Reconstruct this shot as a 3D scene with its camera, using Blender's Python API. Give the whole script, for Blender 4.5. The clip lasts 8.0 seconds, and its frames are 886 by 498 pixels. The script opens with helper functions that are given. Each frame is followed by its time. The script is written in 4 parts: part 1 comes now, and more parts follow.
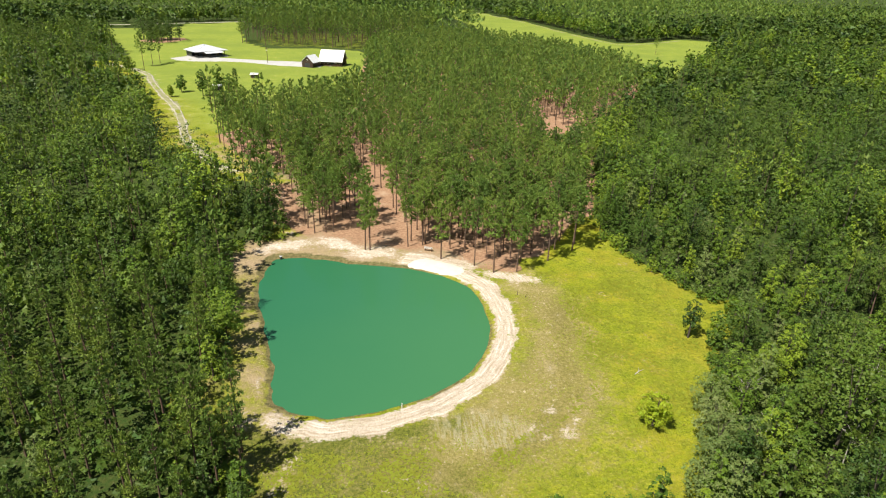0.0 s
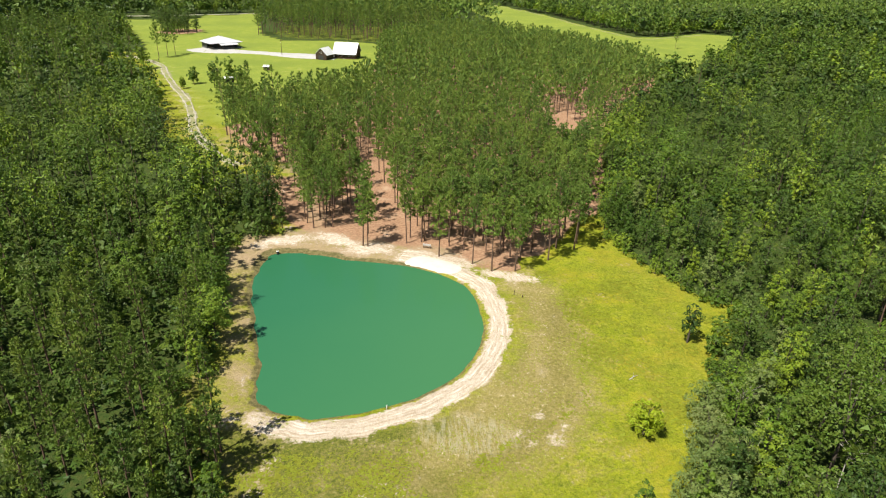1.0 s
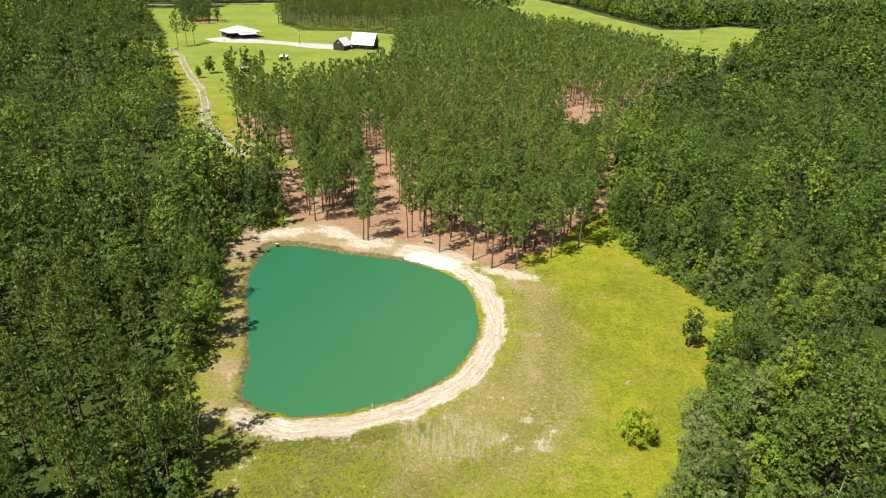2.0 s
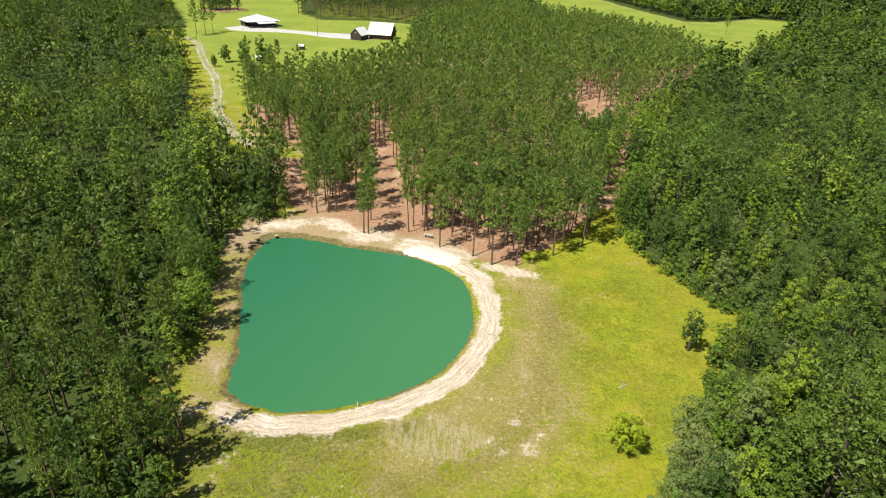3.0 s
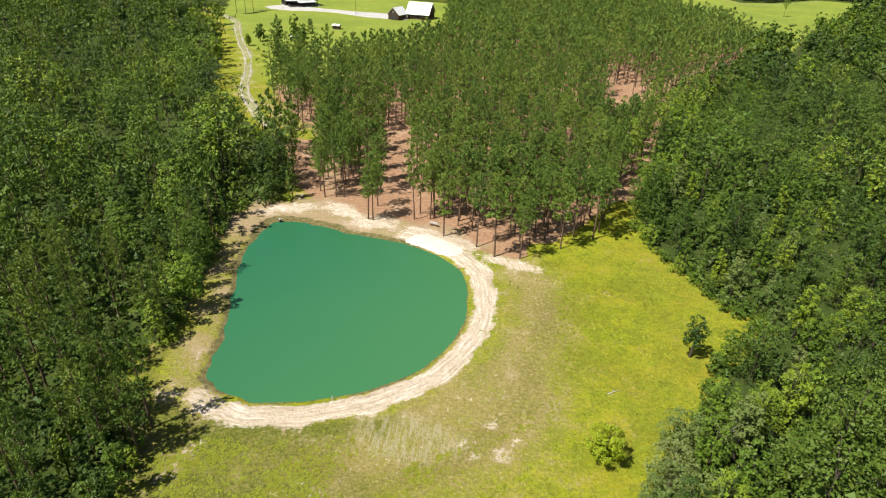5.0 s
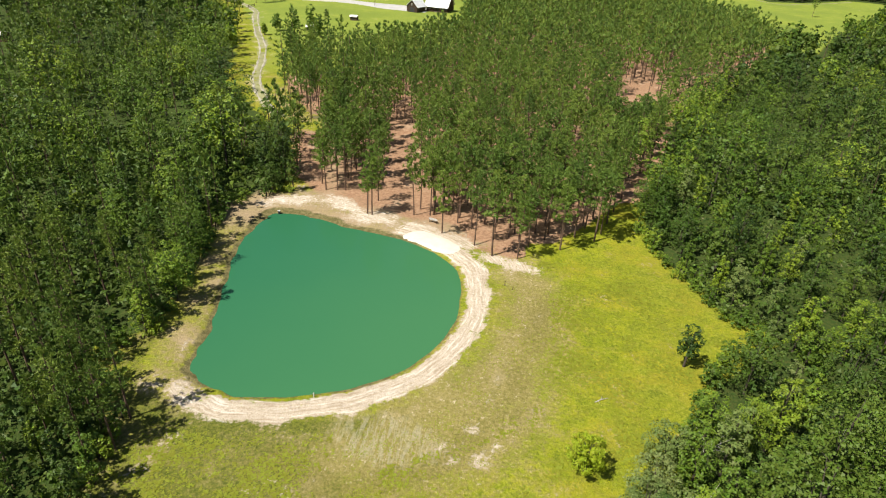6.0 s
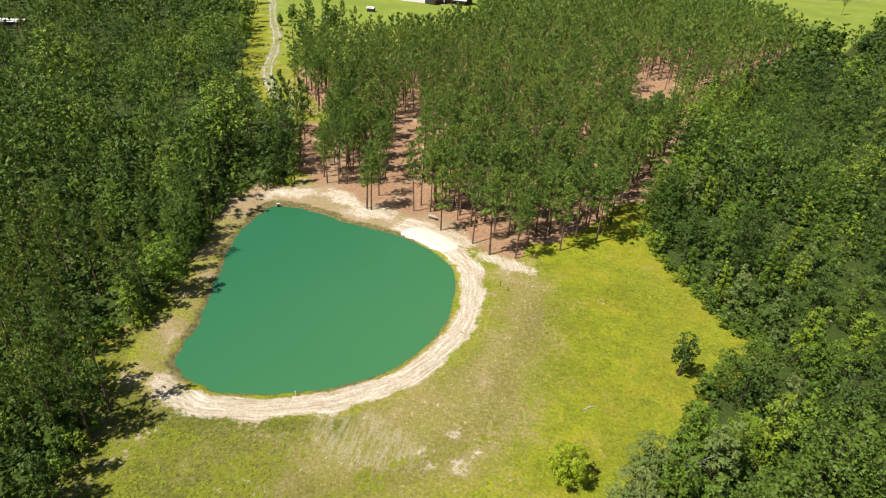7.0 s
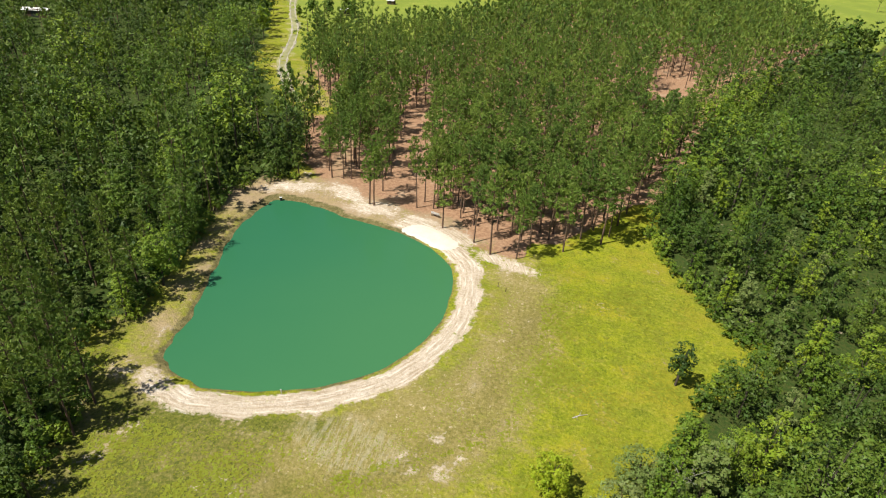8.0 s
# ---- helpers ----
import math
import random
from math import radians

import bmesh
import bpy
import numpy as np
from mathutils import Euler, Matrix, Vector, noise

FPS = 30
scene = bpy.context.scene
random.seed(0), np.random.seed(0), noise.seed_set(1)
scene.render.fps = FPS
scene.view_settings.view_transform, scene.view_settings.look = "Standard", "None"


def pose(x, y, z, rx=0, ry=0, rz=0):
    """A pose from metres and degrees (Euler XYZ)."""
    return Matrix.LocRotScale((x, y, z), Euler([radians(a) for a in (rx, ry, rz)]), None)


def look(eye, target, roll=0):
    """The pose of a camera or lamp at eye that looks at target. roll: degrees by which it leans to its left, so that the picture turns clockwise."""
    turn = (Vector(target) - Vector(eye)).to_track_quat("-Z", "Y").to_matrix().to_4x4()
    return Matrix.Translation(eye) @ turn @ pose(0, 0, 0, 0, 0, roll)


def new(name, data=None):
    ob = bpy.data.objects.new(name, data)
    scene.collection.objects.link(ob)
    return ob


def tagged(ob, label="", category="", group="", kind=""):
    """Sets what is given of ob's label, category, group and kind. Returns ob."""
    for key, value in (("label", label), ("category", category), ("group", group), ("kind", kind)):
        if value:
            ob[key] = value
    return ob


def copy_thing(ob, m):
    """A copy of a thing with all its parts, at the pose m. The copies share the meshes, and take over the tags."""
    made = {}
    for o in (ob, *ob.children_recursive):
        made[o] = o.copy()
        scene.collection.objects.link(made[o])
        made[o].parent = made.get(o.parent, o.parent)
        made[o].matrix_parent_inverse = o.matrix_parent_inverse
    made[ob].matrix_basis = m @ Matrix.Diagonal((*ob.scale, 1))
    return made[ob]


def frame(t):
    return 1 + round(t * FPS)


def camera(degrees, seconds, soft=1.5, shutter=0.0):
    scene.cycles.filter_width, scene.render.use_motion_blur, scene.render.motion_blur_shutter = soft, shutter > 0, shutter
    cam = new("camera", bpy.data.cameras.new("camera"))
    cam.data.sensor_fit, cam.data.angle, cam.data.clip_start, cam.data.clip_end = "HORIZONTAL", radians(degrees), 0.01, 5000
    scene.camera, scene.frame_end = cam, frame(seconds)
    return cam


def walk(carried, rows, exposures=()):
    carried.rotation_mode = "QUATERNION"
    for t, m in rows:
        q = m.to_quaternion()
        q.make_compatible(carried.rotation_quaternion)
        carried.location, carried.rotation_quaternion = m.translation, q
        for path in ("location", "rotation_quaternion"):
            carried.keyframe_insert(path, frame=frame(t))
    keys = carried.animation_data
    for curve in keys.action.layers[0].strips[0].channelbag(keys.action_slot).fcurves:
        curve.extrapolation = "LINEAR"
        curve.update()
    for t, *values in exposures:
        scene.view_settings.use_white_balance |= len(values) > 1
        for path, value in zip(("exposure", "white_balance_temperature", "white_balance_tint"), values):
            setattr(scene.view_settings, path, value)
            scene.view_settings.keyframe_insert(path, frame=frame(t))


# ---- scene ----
cam = camera(70.9, 8.0, soft=1.15)
PATH = [
    (0, (-13.651, -5.478, 51.089), (-13.422, -3.675, 50.256), 1.6),
    (0.5, (-11.683, -4.684, 51.089), (-11.48, -2.882, 50.246), 1.7),
    (1, (-9.674, -3.839, 51.066), (-9.504, -2.038, 50.212), 1.7),
    (1.5, (-7.641, -2.943, 51.022), (-7.506, -1.145, 50.156), 1.8),
    (3, (-1.742, -0.252, 50.868), (-1.709, 1.531, 49.962), 2.0),
    (3.5, (0.163, 0.652, 50.831), (0.161, 2.429, 49.912), 2.1),
    (4, (2.081, 1.585, 50.812), (2.041, 3.354, 49.88), 2.1),
    (4.5, (3.926, 2.516, 50.795), (3.852, 4.278, 49.85), 2.2),
    (4.7, (4.632, 2.889, 50.79), (4.542, 4.646, 49.838), 1.9),
    (6, (9.102, 5.394, 50.683), (8.933, 7.129, 49.703), 2.6),
    (6.5, (10.835, 6.51, 50.635), (10.635, 8.236, 49.645), 2.8),
    (7, (12.506, 7.687, 50.619), (12.277, 9.403, 49.618), 3.0),
    (7.5, (14.146, 8.882, 50.622), (13.884, 10.588, 49.611), 3.1),
    (8, (15.783, 10.048, 50.65), (15.485, 11.741, 49.628), 3.2),
]
walk(cam, [(t, look(eye, target, roll)) for t, eye, target, roll in PATH],
     [(0, 0.50), (3.5, 0.46), (6.0, 0.40), (8, 0.35)])

# ---------------------------------------------------------------- light
SUN_ELEV, SUN_AZ = radians(58), math.atan2(-0.62, -0.78)
world = bpy.data.worlds.new("sky")
scene.world = world
world.use_nodes = True
_wn = world.node_tree.nodes
_sky = _wn.new("ShaderNodeTexSky")
_sky.sky_type = "NISHITA"
_sky.sun_disc = False
_sky.sun_elevation = SUN_ELEV
_sky.sun_rotation = math.pi / 2 - SUN_AZ
world.node_tree.links.new(_sky.outputs[0], _wn["Background"].inputs[0])
_wn["Background"].inputs[1].default_value = 0.052
sun_data = bpy.data.lights.new("sun", "SUN")
sun_data.energy, sun_data.angle, sun_data.color = 5.25, radians(0.5), (1.0, 0.94, 0.82)
sun = new("sun", sun_data)
sun.matrix_world = look((0, 0, 300), (-300 * math.cos(SUN_AZ) / math.tan(SUN_ELEV),
                                      -300 * math.sin(SUN_AZ) / math.tan(SUN_ELEV), 0))


# ---------------------------------------------------------------- materials
class Mat:
    """Short hand for building one node material."""

    def __init__(self, name):
        self.m = bpy.data.materials.new(name)
        self.m.use_nodes = True
        self.t = self.m.node_tree
        self.p = self.t.nodes["Principled BSDF"]
        self.out = self.t.nodes["Material Output"]

    def node(self, kind, **inputs):
        n = self.t.nodes.new("ShaderNode" + kind)
        for k, v in inputs.items():
            key = int(k[1:]) if k[0] == "i" and k[1:].isdigit() else k
            self.put(n.inputs[key], v)
        return n

    def put(self, socket, v):
        if hasattr(v, "is_output"):
            self.t.links.new(v, socket)
        else:
            socket.default_value = (*v, 1) if isinstance(v, tuple) and len(v) == 3 and socket.type == "RGBA" else v

    def noise(self, scale, detail=4, rough=0.55, stretch=None):
        co = self.node("TexCoord").outputs["Object"]
        if stretch:
            mp = self.node("Mapping", Vector=co)
            mp.inputs["Scale"].default_value = stretch
            co = mp.outputs[0]
        return self.node("TexNoise", Vector=co, Scale=scale, Detail=detail, Roughness=rough).outputs["Fac"]

    def math(self, op, a, b=0.0, c=0.0):
        n = self.node("Math", i0=a, i1=b, i2=c)
        n.operation = op
        return n.outputs[0]

    def step(self, v, lo, hi):
        n = self.node("MapRange", Value=v)
        n.interpolation_type = "SMOOTHSTEP"
        n.inputs["From Min"].default_value, n.inputs["From Max"].default_value = lo, hi
        return n.outputs[0]

    def mix(self, fac, a, b):
        n = self.node("Mix")
        n.data_type = "RGBA"
        self.put(n.inputs[0], fac), self.put(n.inputs[6], a), self.put(n.inputs[7], b)
        return n.outputs[2]

    def attr(self, name):
        n = self.node("Attribute")
        n.attribute_name = name
        return n.outputs["Fac"]

    def bump(self, h, strength=0.5, dist=0.05):
        self.put(self.p.inputs["Normal"], self.node("Bump", Height=h, Strength=strength, Distance=dist).outputs[0])

    def done(self, col, rough=0.7, spec=0.3, metal=0.0):
        self.put(self.p.inputs["Base Color"], col)
        self.put(self.p.inputs["Roughness"], rough)
        self.p.inputs["Specular IOR Level"].default_value = spec
        self.p.inputs["Metallic"].default_value = metal
        return self.m


def foliage(name, dark, mid, light, translucent=0.3, rough=0.55, lively=0.32):
    """Leaves: hue varies tree by tree, brightness leaf by leaf."""
    k = Mat(name)
    tree = k.math("FRACT", k.math("ADD", k.attr("tint"), k.node("ObjectInfo").outputs["Random"]))
    leaf = k.node("NewGeometry").outputs["Random Per Island"]
    c = k.mix(k.step(tree, 0.0, 0.55), dark, mid)
    c = k.mix(k.step(tree, 0.5, 1.0), c, light)
    hsv = k.node("HueSaturation", Color=c)
    k.put(hsv.inputs["Value"], k.math("MULTIPLY_ADD", leaf, lively, 1 - lively / 2))
    k.put(hsv.inputs["Hue"], k.math("MULTIPLY_ADD", leaf, 0.03, 0.485))
    c = hsv.outputs[0]
    k.done(c, rough, 0.25)
    tr = k.node("BsdfTranslucent", Color=k.mix(0.35, c, (light[0] * 1.5, light[1] * 1.5, light[2])))
    mx = k.node("MixShader", i0=translucent, i1=k.p.outputs[0], i2=tr.outputs[0])
    k.put(k.out.inputs[0], mx.outputs[0])
    return k.m


def bark(name, a, b):
    k = Mat(name)
    n = k.noise(2.2, 5, 0.65, (1, 1, 0.25))
    k.bump(n, 0.8, 0.06)
    return k.done(k.mix(k.step(n, 0.3, 0.7), a, b), 0.9, 0.1)


def painted(name, col, scale=0.6, amount=0.35, rough=0.6, metal=0.0, spec=0.3, stretch=None, bump=0.2):
    k = Mat(name)
    n = k.noise(scale, 5, 0.6, stretch)
    f = k.noise(scale * 9, 3, 0.6)
    c = k.mix(k.step(n, 0.3, 0.75), col, tuple(v * (1 - amount) for v in col))
    c = k.mix(k.math("MULTIPLY", k.step(f, 0.45, 0.8), 0.35), c, tuple(v * 0.6 for v in col))
    k.bump(f, bump, 0.02)
    return k.done(c, rough, spec, metal)


M_PINE = foliage("pine_needles", (0.110, 0.180, 0.035), (0.157, 0.240, 0.041), (0.206, 0.284, 0.048), 0.2, 0.6, 0.22)
M_WPINE = foliage("dark_pine_needles", (0.099, 0.161, 0.031), (0.143, 0.213, 0.035), (0.191, 0.256, 0.041), 0.2, 0.6, 0.22)
M_LEAF = foliage("broad_leaves", (0.057, 0.110, 0.013), (0.110, 0.182, 0.017), (0.189, 0.263, 0.020), 0.12)
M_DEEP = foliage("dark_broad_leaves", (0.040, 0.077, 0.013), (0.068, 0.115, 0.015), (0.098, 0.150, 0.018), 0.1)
M_GREY = foliage("grey_green_leaves", (0.145, 0.205, 0.055), (0.180, 0.240, 0.065), (0.215, 0.265, 0.085), 0.3)
M_LIME = foliage("lime_leaves", (0.285, 0.365, 0.020), (0.305, 0.385, 0.022), (0.325, 0.400, 0.024), 0.34)
M_FRESH = foliage("fresh_leaves", (0.160, 0.245, 0.026), (0.180, 0.268, 0.028), (0.200, 0.290, 0.030), 0.25)
M_PBARK = bark("pine_bark", (0.190, 0.126, 0.092), (0.100, 0.067, 0.051))
M_BARK = bark("grey_bark", (0.11, 0.092, 0.072), (0.055, 0.046, 0.038))
M_DEAD = bark("bleached_wood", (0.50, 0.47, 0.42), (0.33, 0.30, 0.26))


def ground_material():
    k = Mat("ground")
    big, med = k.noise(0.035, 4), k.noise(0.22, 5, 0.6)
    fine, grit = k.noise(1.7, 5, 0.65), k.noise(7.0, 3, 0.7)

    def zone(name, amount=0.5, lo=0.38, hi=0.62):
        v = k.math("MULTIPLY_ADD", k.math("SUBTRACT", med, 0.5), amount, k.attr(name))
        v = k.math("MULTIPLY_ADD", k.math("SUBTRACT", fine, 0.5), amount * 0.9, v)
        return k.step(v, lo, hi)

    # meadow: yellow-green with greener and browner drifts
    grass = k.mix(k.step(med, 0.32, 0.68), (0.200, 0.240, 0.013), (0.298, 0.312, 0.015))
    grass = k.mix(k.step(big, 0.42, 0.64), grass, (0.215, 0.240, 0.019))
    grass = k.mix(k.math("MULTIPLY", k.step(fine, 0.44, 0.72), 0.5), grass, (0.130, 0.165, 0.016))
    grass = k.mix(k.math("MULTIPLY", k.step(grit, 0.50, 0.80), 0.40), grass, (0.315, 0.312, 0.030))
    mott = k.noise(0.5, 6, 0.72)
    grass = k.mix(k.math("MULTIPLY", k.step(mott, 0.50, 0.60), 0.55), grass, (0.125, 0.152, 0.016))
    grass = k.mix(k.math("MULTIPLY", k.step(mott, 0.46, 0.36), 0.45), grass, (0.335, 0.322, 0.020))
    tuft = k.noise(2.6, 4, 0.75)
    comb = k.noise(1.0, 4, 0.7, (0.5, 1.5, 1))
    grass = k.mix(k.math("MULTIPLY", k.step(tuft, 0.52, 0.62), 0.62), grass, (0.090, 0.125, 0.013))
    grass = k.mix(k.math("MULTIPLY", k.step(tuft, 0.47, 0.36), 0.6), grass, (0.350, 0.345, 0.055))
    grass = k.mix(k.math("MULTIPLY", k.step(comb, 0.52, 0.68), 0.45), grass, (0.310, 0.285, 0.050))
    amber = k.noise(0.11, 4, 0.65)
    grass = k.mix(k.math("MULTIPLY", k.step(amber, 0.48, 0.62), 0.45), grass, (0.310, 0.262, 0.026))
    grass = k.mix(zone("lush", 0.9, 0.15, 0.85), grass, k.mix(k.step(tuft, 0.40, 0.62), (0.160, 0.166, 0.030), (0.078, 0.098, 0.016)))
    # dry, thin turf
    dry = k.mix(k.step(fine, 0.30, 0.70), (0.305, 0.250, 0.094), (0.222, 0.195, 0.058))
    dry = k.mix(k.step(med, 0.52, 0.72), dry, (0.365, 0.295, 0.145))
    dry = k.mix(k.math("MULTIPLY", k.step(grit, 0.55, 0.8), 0.5), dry, (0.36, 0.30, 0.17))
    dry = k.mix(k.math("MULTIPLY", k.step(tuft, 0.53, 0.66), 0.55), dry, (0.120, 0.135, 0.022))
    dry = k.mix(k.math("MULTIPLY", k.step(tuft, 0.45, 0.34), 0.5), dry, (0.46, 0.385, 0.24))
    fleck = k.noise(1.1, 5, 0.8)
    dry = k.mix(k.math("MULTIPLY", k.step(fleck, 0.58, 0.68), 0.85), dry, (0.60, 0.50, 0.36))
    col = k.mix(zone("dry", 1.7, 0.10, 0.95), grass, dry)
    belt = k.mix(k.step(tuft, 0.38, 0.62), (0.215, 0.185, 0.050), (0.120, 0.118, 0.024))
    col = k.mix(k.math("MULTIPLY", zone("belt", 1.6, 0.20, 0.90), 0.62), col, belt)
    # pale raked straw in streaks
    streak = k.noise(1.0, 4, 0.7, (2.3, 0.34, 1))
    straw = k.math("MULTIPLY", zone("straw", 0.5, 0.3, 0.7), k.step(streak, 0.42, 0.60))
    col = k.mix(k.math("MULTIPLY", straw, 0.5), col, (0.42, 0.385, 0.27))
    # mown lawn round the house
    lawn = k.mix(k.step(med, 0.35, 0.7), (0.205, 0.266, 0.042), (0.262, 0.302, 0.050))
    lawn = k.mix(k.step(big, 0.42, 0.62), lawn, (0.190, 0.245, 0.042))
    lawn = k.mix(k.math("MULTIPLY", k.step(fine, 0.5, 0.7), 0.4), lawn, (0.13, 0.185, 0.03))
    col = k.mix(zone("lawn", 0.4), col, lawn)
    # forest floor and needle litter
    floor_c = k.mix(k.step(fine, 0.35, 0.7), (0.036, 0.066, 0.014), (0.070, 0.085, 0.022))
    col = k.mix(zone("floor", 0.5), col, floor_c)
    litter = k.mix(k.step(fine, 0.3, 0.7), (0.410, 0.255, 0.158), (0.262, 0.152, 0.094))
    litter = k.mix(k.math("MULTIPLY", k.step(med, 0.52, 0.75), 0.7), litter, (0.48, 0.345, 0.235))
    col = k.mix(zone("litter", 0.6), col, litter)
    # earth, sandy bank, darker rim along the water
    earth = k.mix(k.step(fine, 0.3, 0.7), (0.41, 0.300, 0.200), (0.285, 0.220, 0.120))
    col = k.mix(zone("earth", 0.8, 0.3, 0.7), col, earth)
    sand = k.mix(k.step(fine, 0.35, 0.75), (0.56, 0.475, 0.375), (0.40, 0.32, 0.235))
    sand = k.mix(k.math("MULTIPLY", k.step(grit, 0.5, 0.75), 0.6), sand, (0.82, 0.76, 0.67))
    lie = k.node("CombineXYZ", i0=k.math("MULTIPLY", k.attr("bank"), 2.6), i1=k.math("MULTIPLY", k.attr("along"), 0.22))
    rut = k.node("TexNoise", Vector=lie.outputs[0], Scale=1.0, Detail=5, Roughness=0.65).outputs["Fac"]
    sand = k.mix(k.math("MULTIPLY", k.step(rut, 0.50, 0.66), 0.7), sand, (0.34, 0.26, 0.17))
    sand = k.mix(k.math("MULTIPLY", k.step(rut, 0.47, 0.34), 0.55), sand, (0.88, 0.83, 0.75))
    # clean white sand washed out in blotches along the far shore
    chalk = k.math("MULTIPLY", zone("chalk", 0.9, 0.25, 0.75), k.step(fleck, 0.50, 0.62))
    sand = k.mix(k.math("MULTIPLY", chalk, 0.65), sand, (0.80, 0.74, 0.66))
    col = k.mix(zone("sand", 1.7, 0.30, 0.70), col, sand)
    rim = k.mix(k.step(fine, 0.35, 0.65), (0.205, 0.175, 0.078), (0.110, 0.100, 0.040))
    col = k.mix(zone("rim", 0.9, 0.25, 0.75), col, rim)
    h = k.math("MULTIPLY_ADD", grit, 0.5, fine)
    k.bump(h, 0.9, 0.22)
    return k.done(col, 0.95, 0.1)


M_GROUND = ground_material()


def water_material():
    k = Mat("pond_water")
    n = k.noise(0.05, 3)
    k.bump(k.noise(1.6, 3, 0.5), 0.03, 0.02)
    k.p.inputs["IOR"].default_value = 1.33
    # sky reflection and vignette painted into the base colour, paler towards near right
    at = k.node("SeparateXYZ", Vector=k.node("TexCoord").outputs["Object"])
    sky_tone = k.math("MULTIPLY_ADD", at.outputs[1], -0.45, at.outputs[0])
    sky_tone = k.math("MULTIPLY_ADD", k.math("SUBTRACT", n, 0.5), 14.0, sky_tone)
    return k.done(k.mix(k.step(sky_tone, -78.0, -22.0), (0.026, 0.138, 0.066), (0.050, 0.170, 0.070)), 0.12, 0.5)


M_WATER = water_material()
M_SAND = painted("white_sand", (0.72, 0.645, 0.545), 0.5, 0.14, 0.95, 0, 0.1, None, 0.4)
M_TRACK = painted("pale_track_sand", (0.44, 0.405, 0.325), 0.35, 0.35, 0.95, 0, 0.1, None, 0.5)
M_WORN = painted("worn_turf_track", (0.33, 0.325, 0.165), 0.3, 0.40, 0.95, 0, 0.1, None, 0.5)
M_GRAVEL = painted("grey_gravel", (0.50, 0.49, 0.47), 0.25, 0.18, 0.95, 0, 0.1, None, 0.5)
M_ROOF = painted("white_metal_roof", (0.80, 0.81, 0.83), 0.3, 0.10, 0.38, 0.25, 0.5, None, 0.05)
M_LOG = painted("dark_log_wall", (0.075, 0.050, 0.036), 0.7, 0.4, 0.75, 0, 0.2, (1, 1, 6), 0.5)
M_POST = painted("brown_timber", (0.13, 0.085, 0.055), 1.5, 0.4, 0.8, 0, 0.2)
M_DARK = painted("dark_metal_siding", (0.055, 0.055, 0.060), 0.5, 0.3, 0.5, 0, 0.3)
M_TRIM = painted("pale_trim", (0.62, 0.60, 0.56), 1.0, 0.2, 0.6)
M_CONC = painted("concrete", (0.40, 0.39, 0.37), 0.5, 0.25, 0.9, 0, 0.2)
M_WHITE = painted("white_paint", (0.78, 0.78, 0.77), 1.0, 0.15, 0.5)
M_DOOR = painted("green_door_paint", (0.05, 0.075, 0.05), 1.0, 0.2, 0.5)


def glass_material():
    k = Mat("window_glass")
    return k.done((0.02, 0.025, 0.03), 0.05, 0.8)


M_GLASS = glass_material()


M_GRASS = foliage("grass_blades", (0.165, 0.200, 0.014), (0.220, 0.242, 0.016), (0.285, 0.288, 0.030), 0.2, 0.7)

M_TUSSOCK = foliage("tussock_blades", (0.165, 0.200, 0.018), (0.215, 0.238, 0.020), (0.285, 0.285, 0.026), 0.2, 0.7)

# ---------------------------------------------------------------- the plan
rng = np.random.default_rng(7)


def spline(points, steps=10, closed=True):
    """A smooth curve through control points."""
    p = np.array(points, float)
    n = len(p)
    out = []
    for i in range(n if closed else n - 1):
        a, b, c, d = (p[(i + j) % n] if closed else p[min(max(i + j, 0), n - 1)] for j in (-1, 0, 1, 2))
        for s in range(steps):
            u = s / steps
            out.append(0.5 * (2 * b + (c - a) * u + (2 * a - 5 * b + 4 * c - d) * u * u + (3 * b - a - 3 * c + d) * u ** 3))
    if not closed:
        out.append(p[-1])
    return np.array(out)


def line_distance(q, poly, closed=True):
    """Distance of points q from a polyline."""
    best = np.full(len(q), 1e9)
    ends = np.roll(poly, -1, 0) if closed else poly[1:]
    for a, b in zip(poly if closed else poly[:-1], ends):
        ab = b - a
        u = np.clip(((q - a) @ ab) / (ab @ ab + 1e-12), 0, 1)
        e = q - a - u[:, None] * ab
        best = np.minimum(best, (e * e).sum(1))
    return np.sqrt(best)


def inside(q, poly):
    r = np.zeros(len(q), bool)
    for (x0, y0), (x1, y1) in zip(poly, np.roll(poly, -1, 0)):
        if y0 == y1:
            continue
        cross = ((y0 > q[:, 1]) != (y1 > q[:, 1])) & (q[:, 0] < (x1 - x0) * (q[:, 1] - y0) / (y1 - y0) + x0)
        r ^= cross
    return r


def signed(q, poly):
    """Signed distance: negative inside."""
    d = line_distance(q, poly)
    return np.where(inside(q, poly), -d, d)


def ease(v, lo, hi):
    u = np.clip((v - lo) / (hi - lo), 0, 1)
    return u * u * (3 - 2 * u)


POND = spline([(-30.3, 103.7), (-24.5, 102.8), (-17.0, 100.3), (-8.0, 97.9), (-1.0, 94.2), (3.4, 88.7), (4.6, 81.5),
               (3.9, 73.8), (0.2, 65.7), (-6.5, 60.3), (-13.8, 57.5), (-20.5, 57.1), (-25.4, 59.2), (-27.1, 63.2),
               (-27.8, 69.5), (-30.0, 78.0), (-32.2, 86.5), (-33.0, 95.5), (-32.2, 101.0)], 8)
_go = np.gradient(POND, axis=0)
_go = np.stack([_go[:, 1], -_go[:, 0]], 1) / np.linalg.norm(_go, axis=1)[:, None]
_s = np.arange(len(POND))
_bay = 0.22 * np.sin(_s * 0.93) + 0.20 * np.sin(_s * 0.41 + 1.0) + 0.16 * np.sin(_s * 1.71 + 0.5)
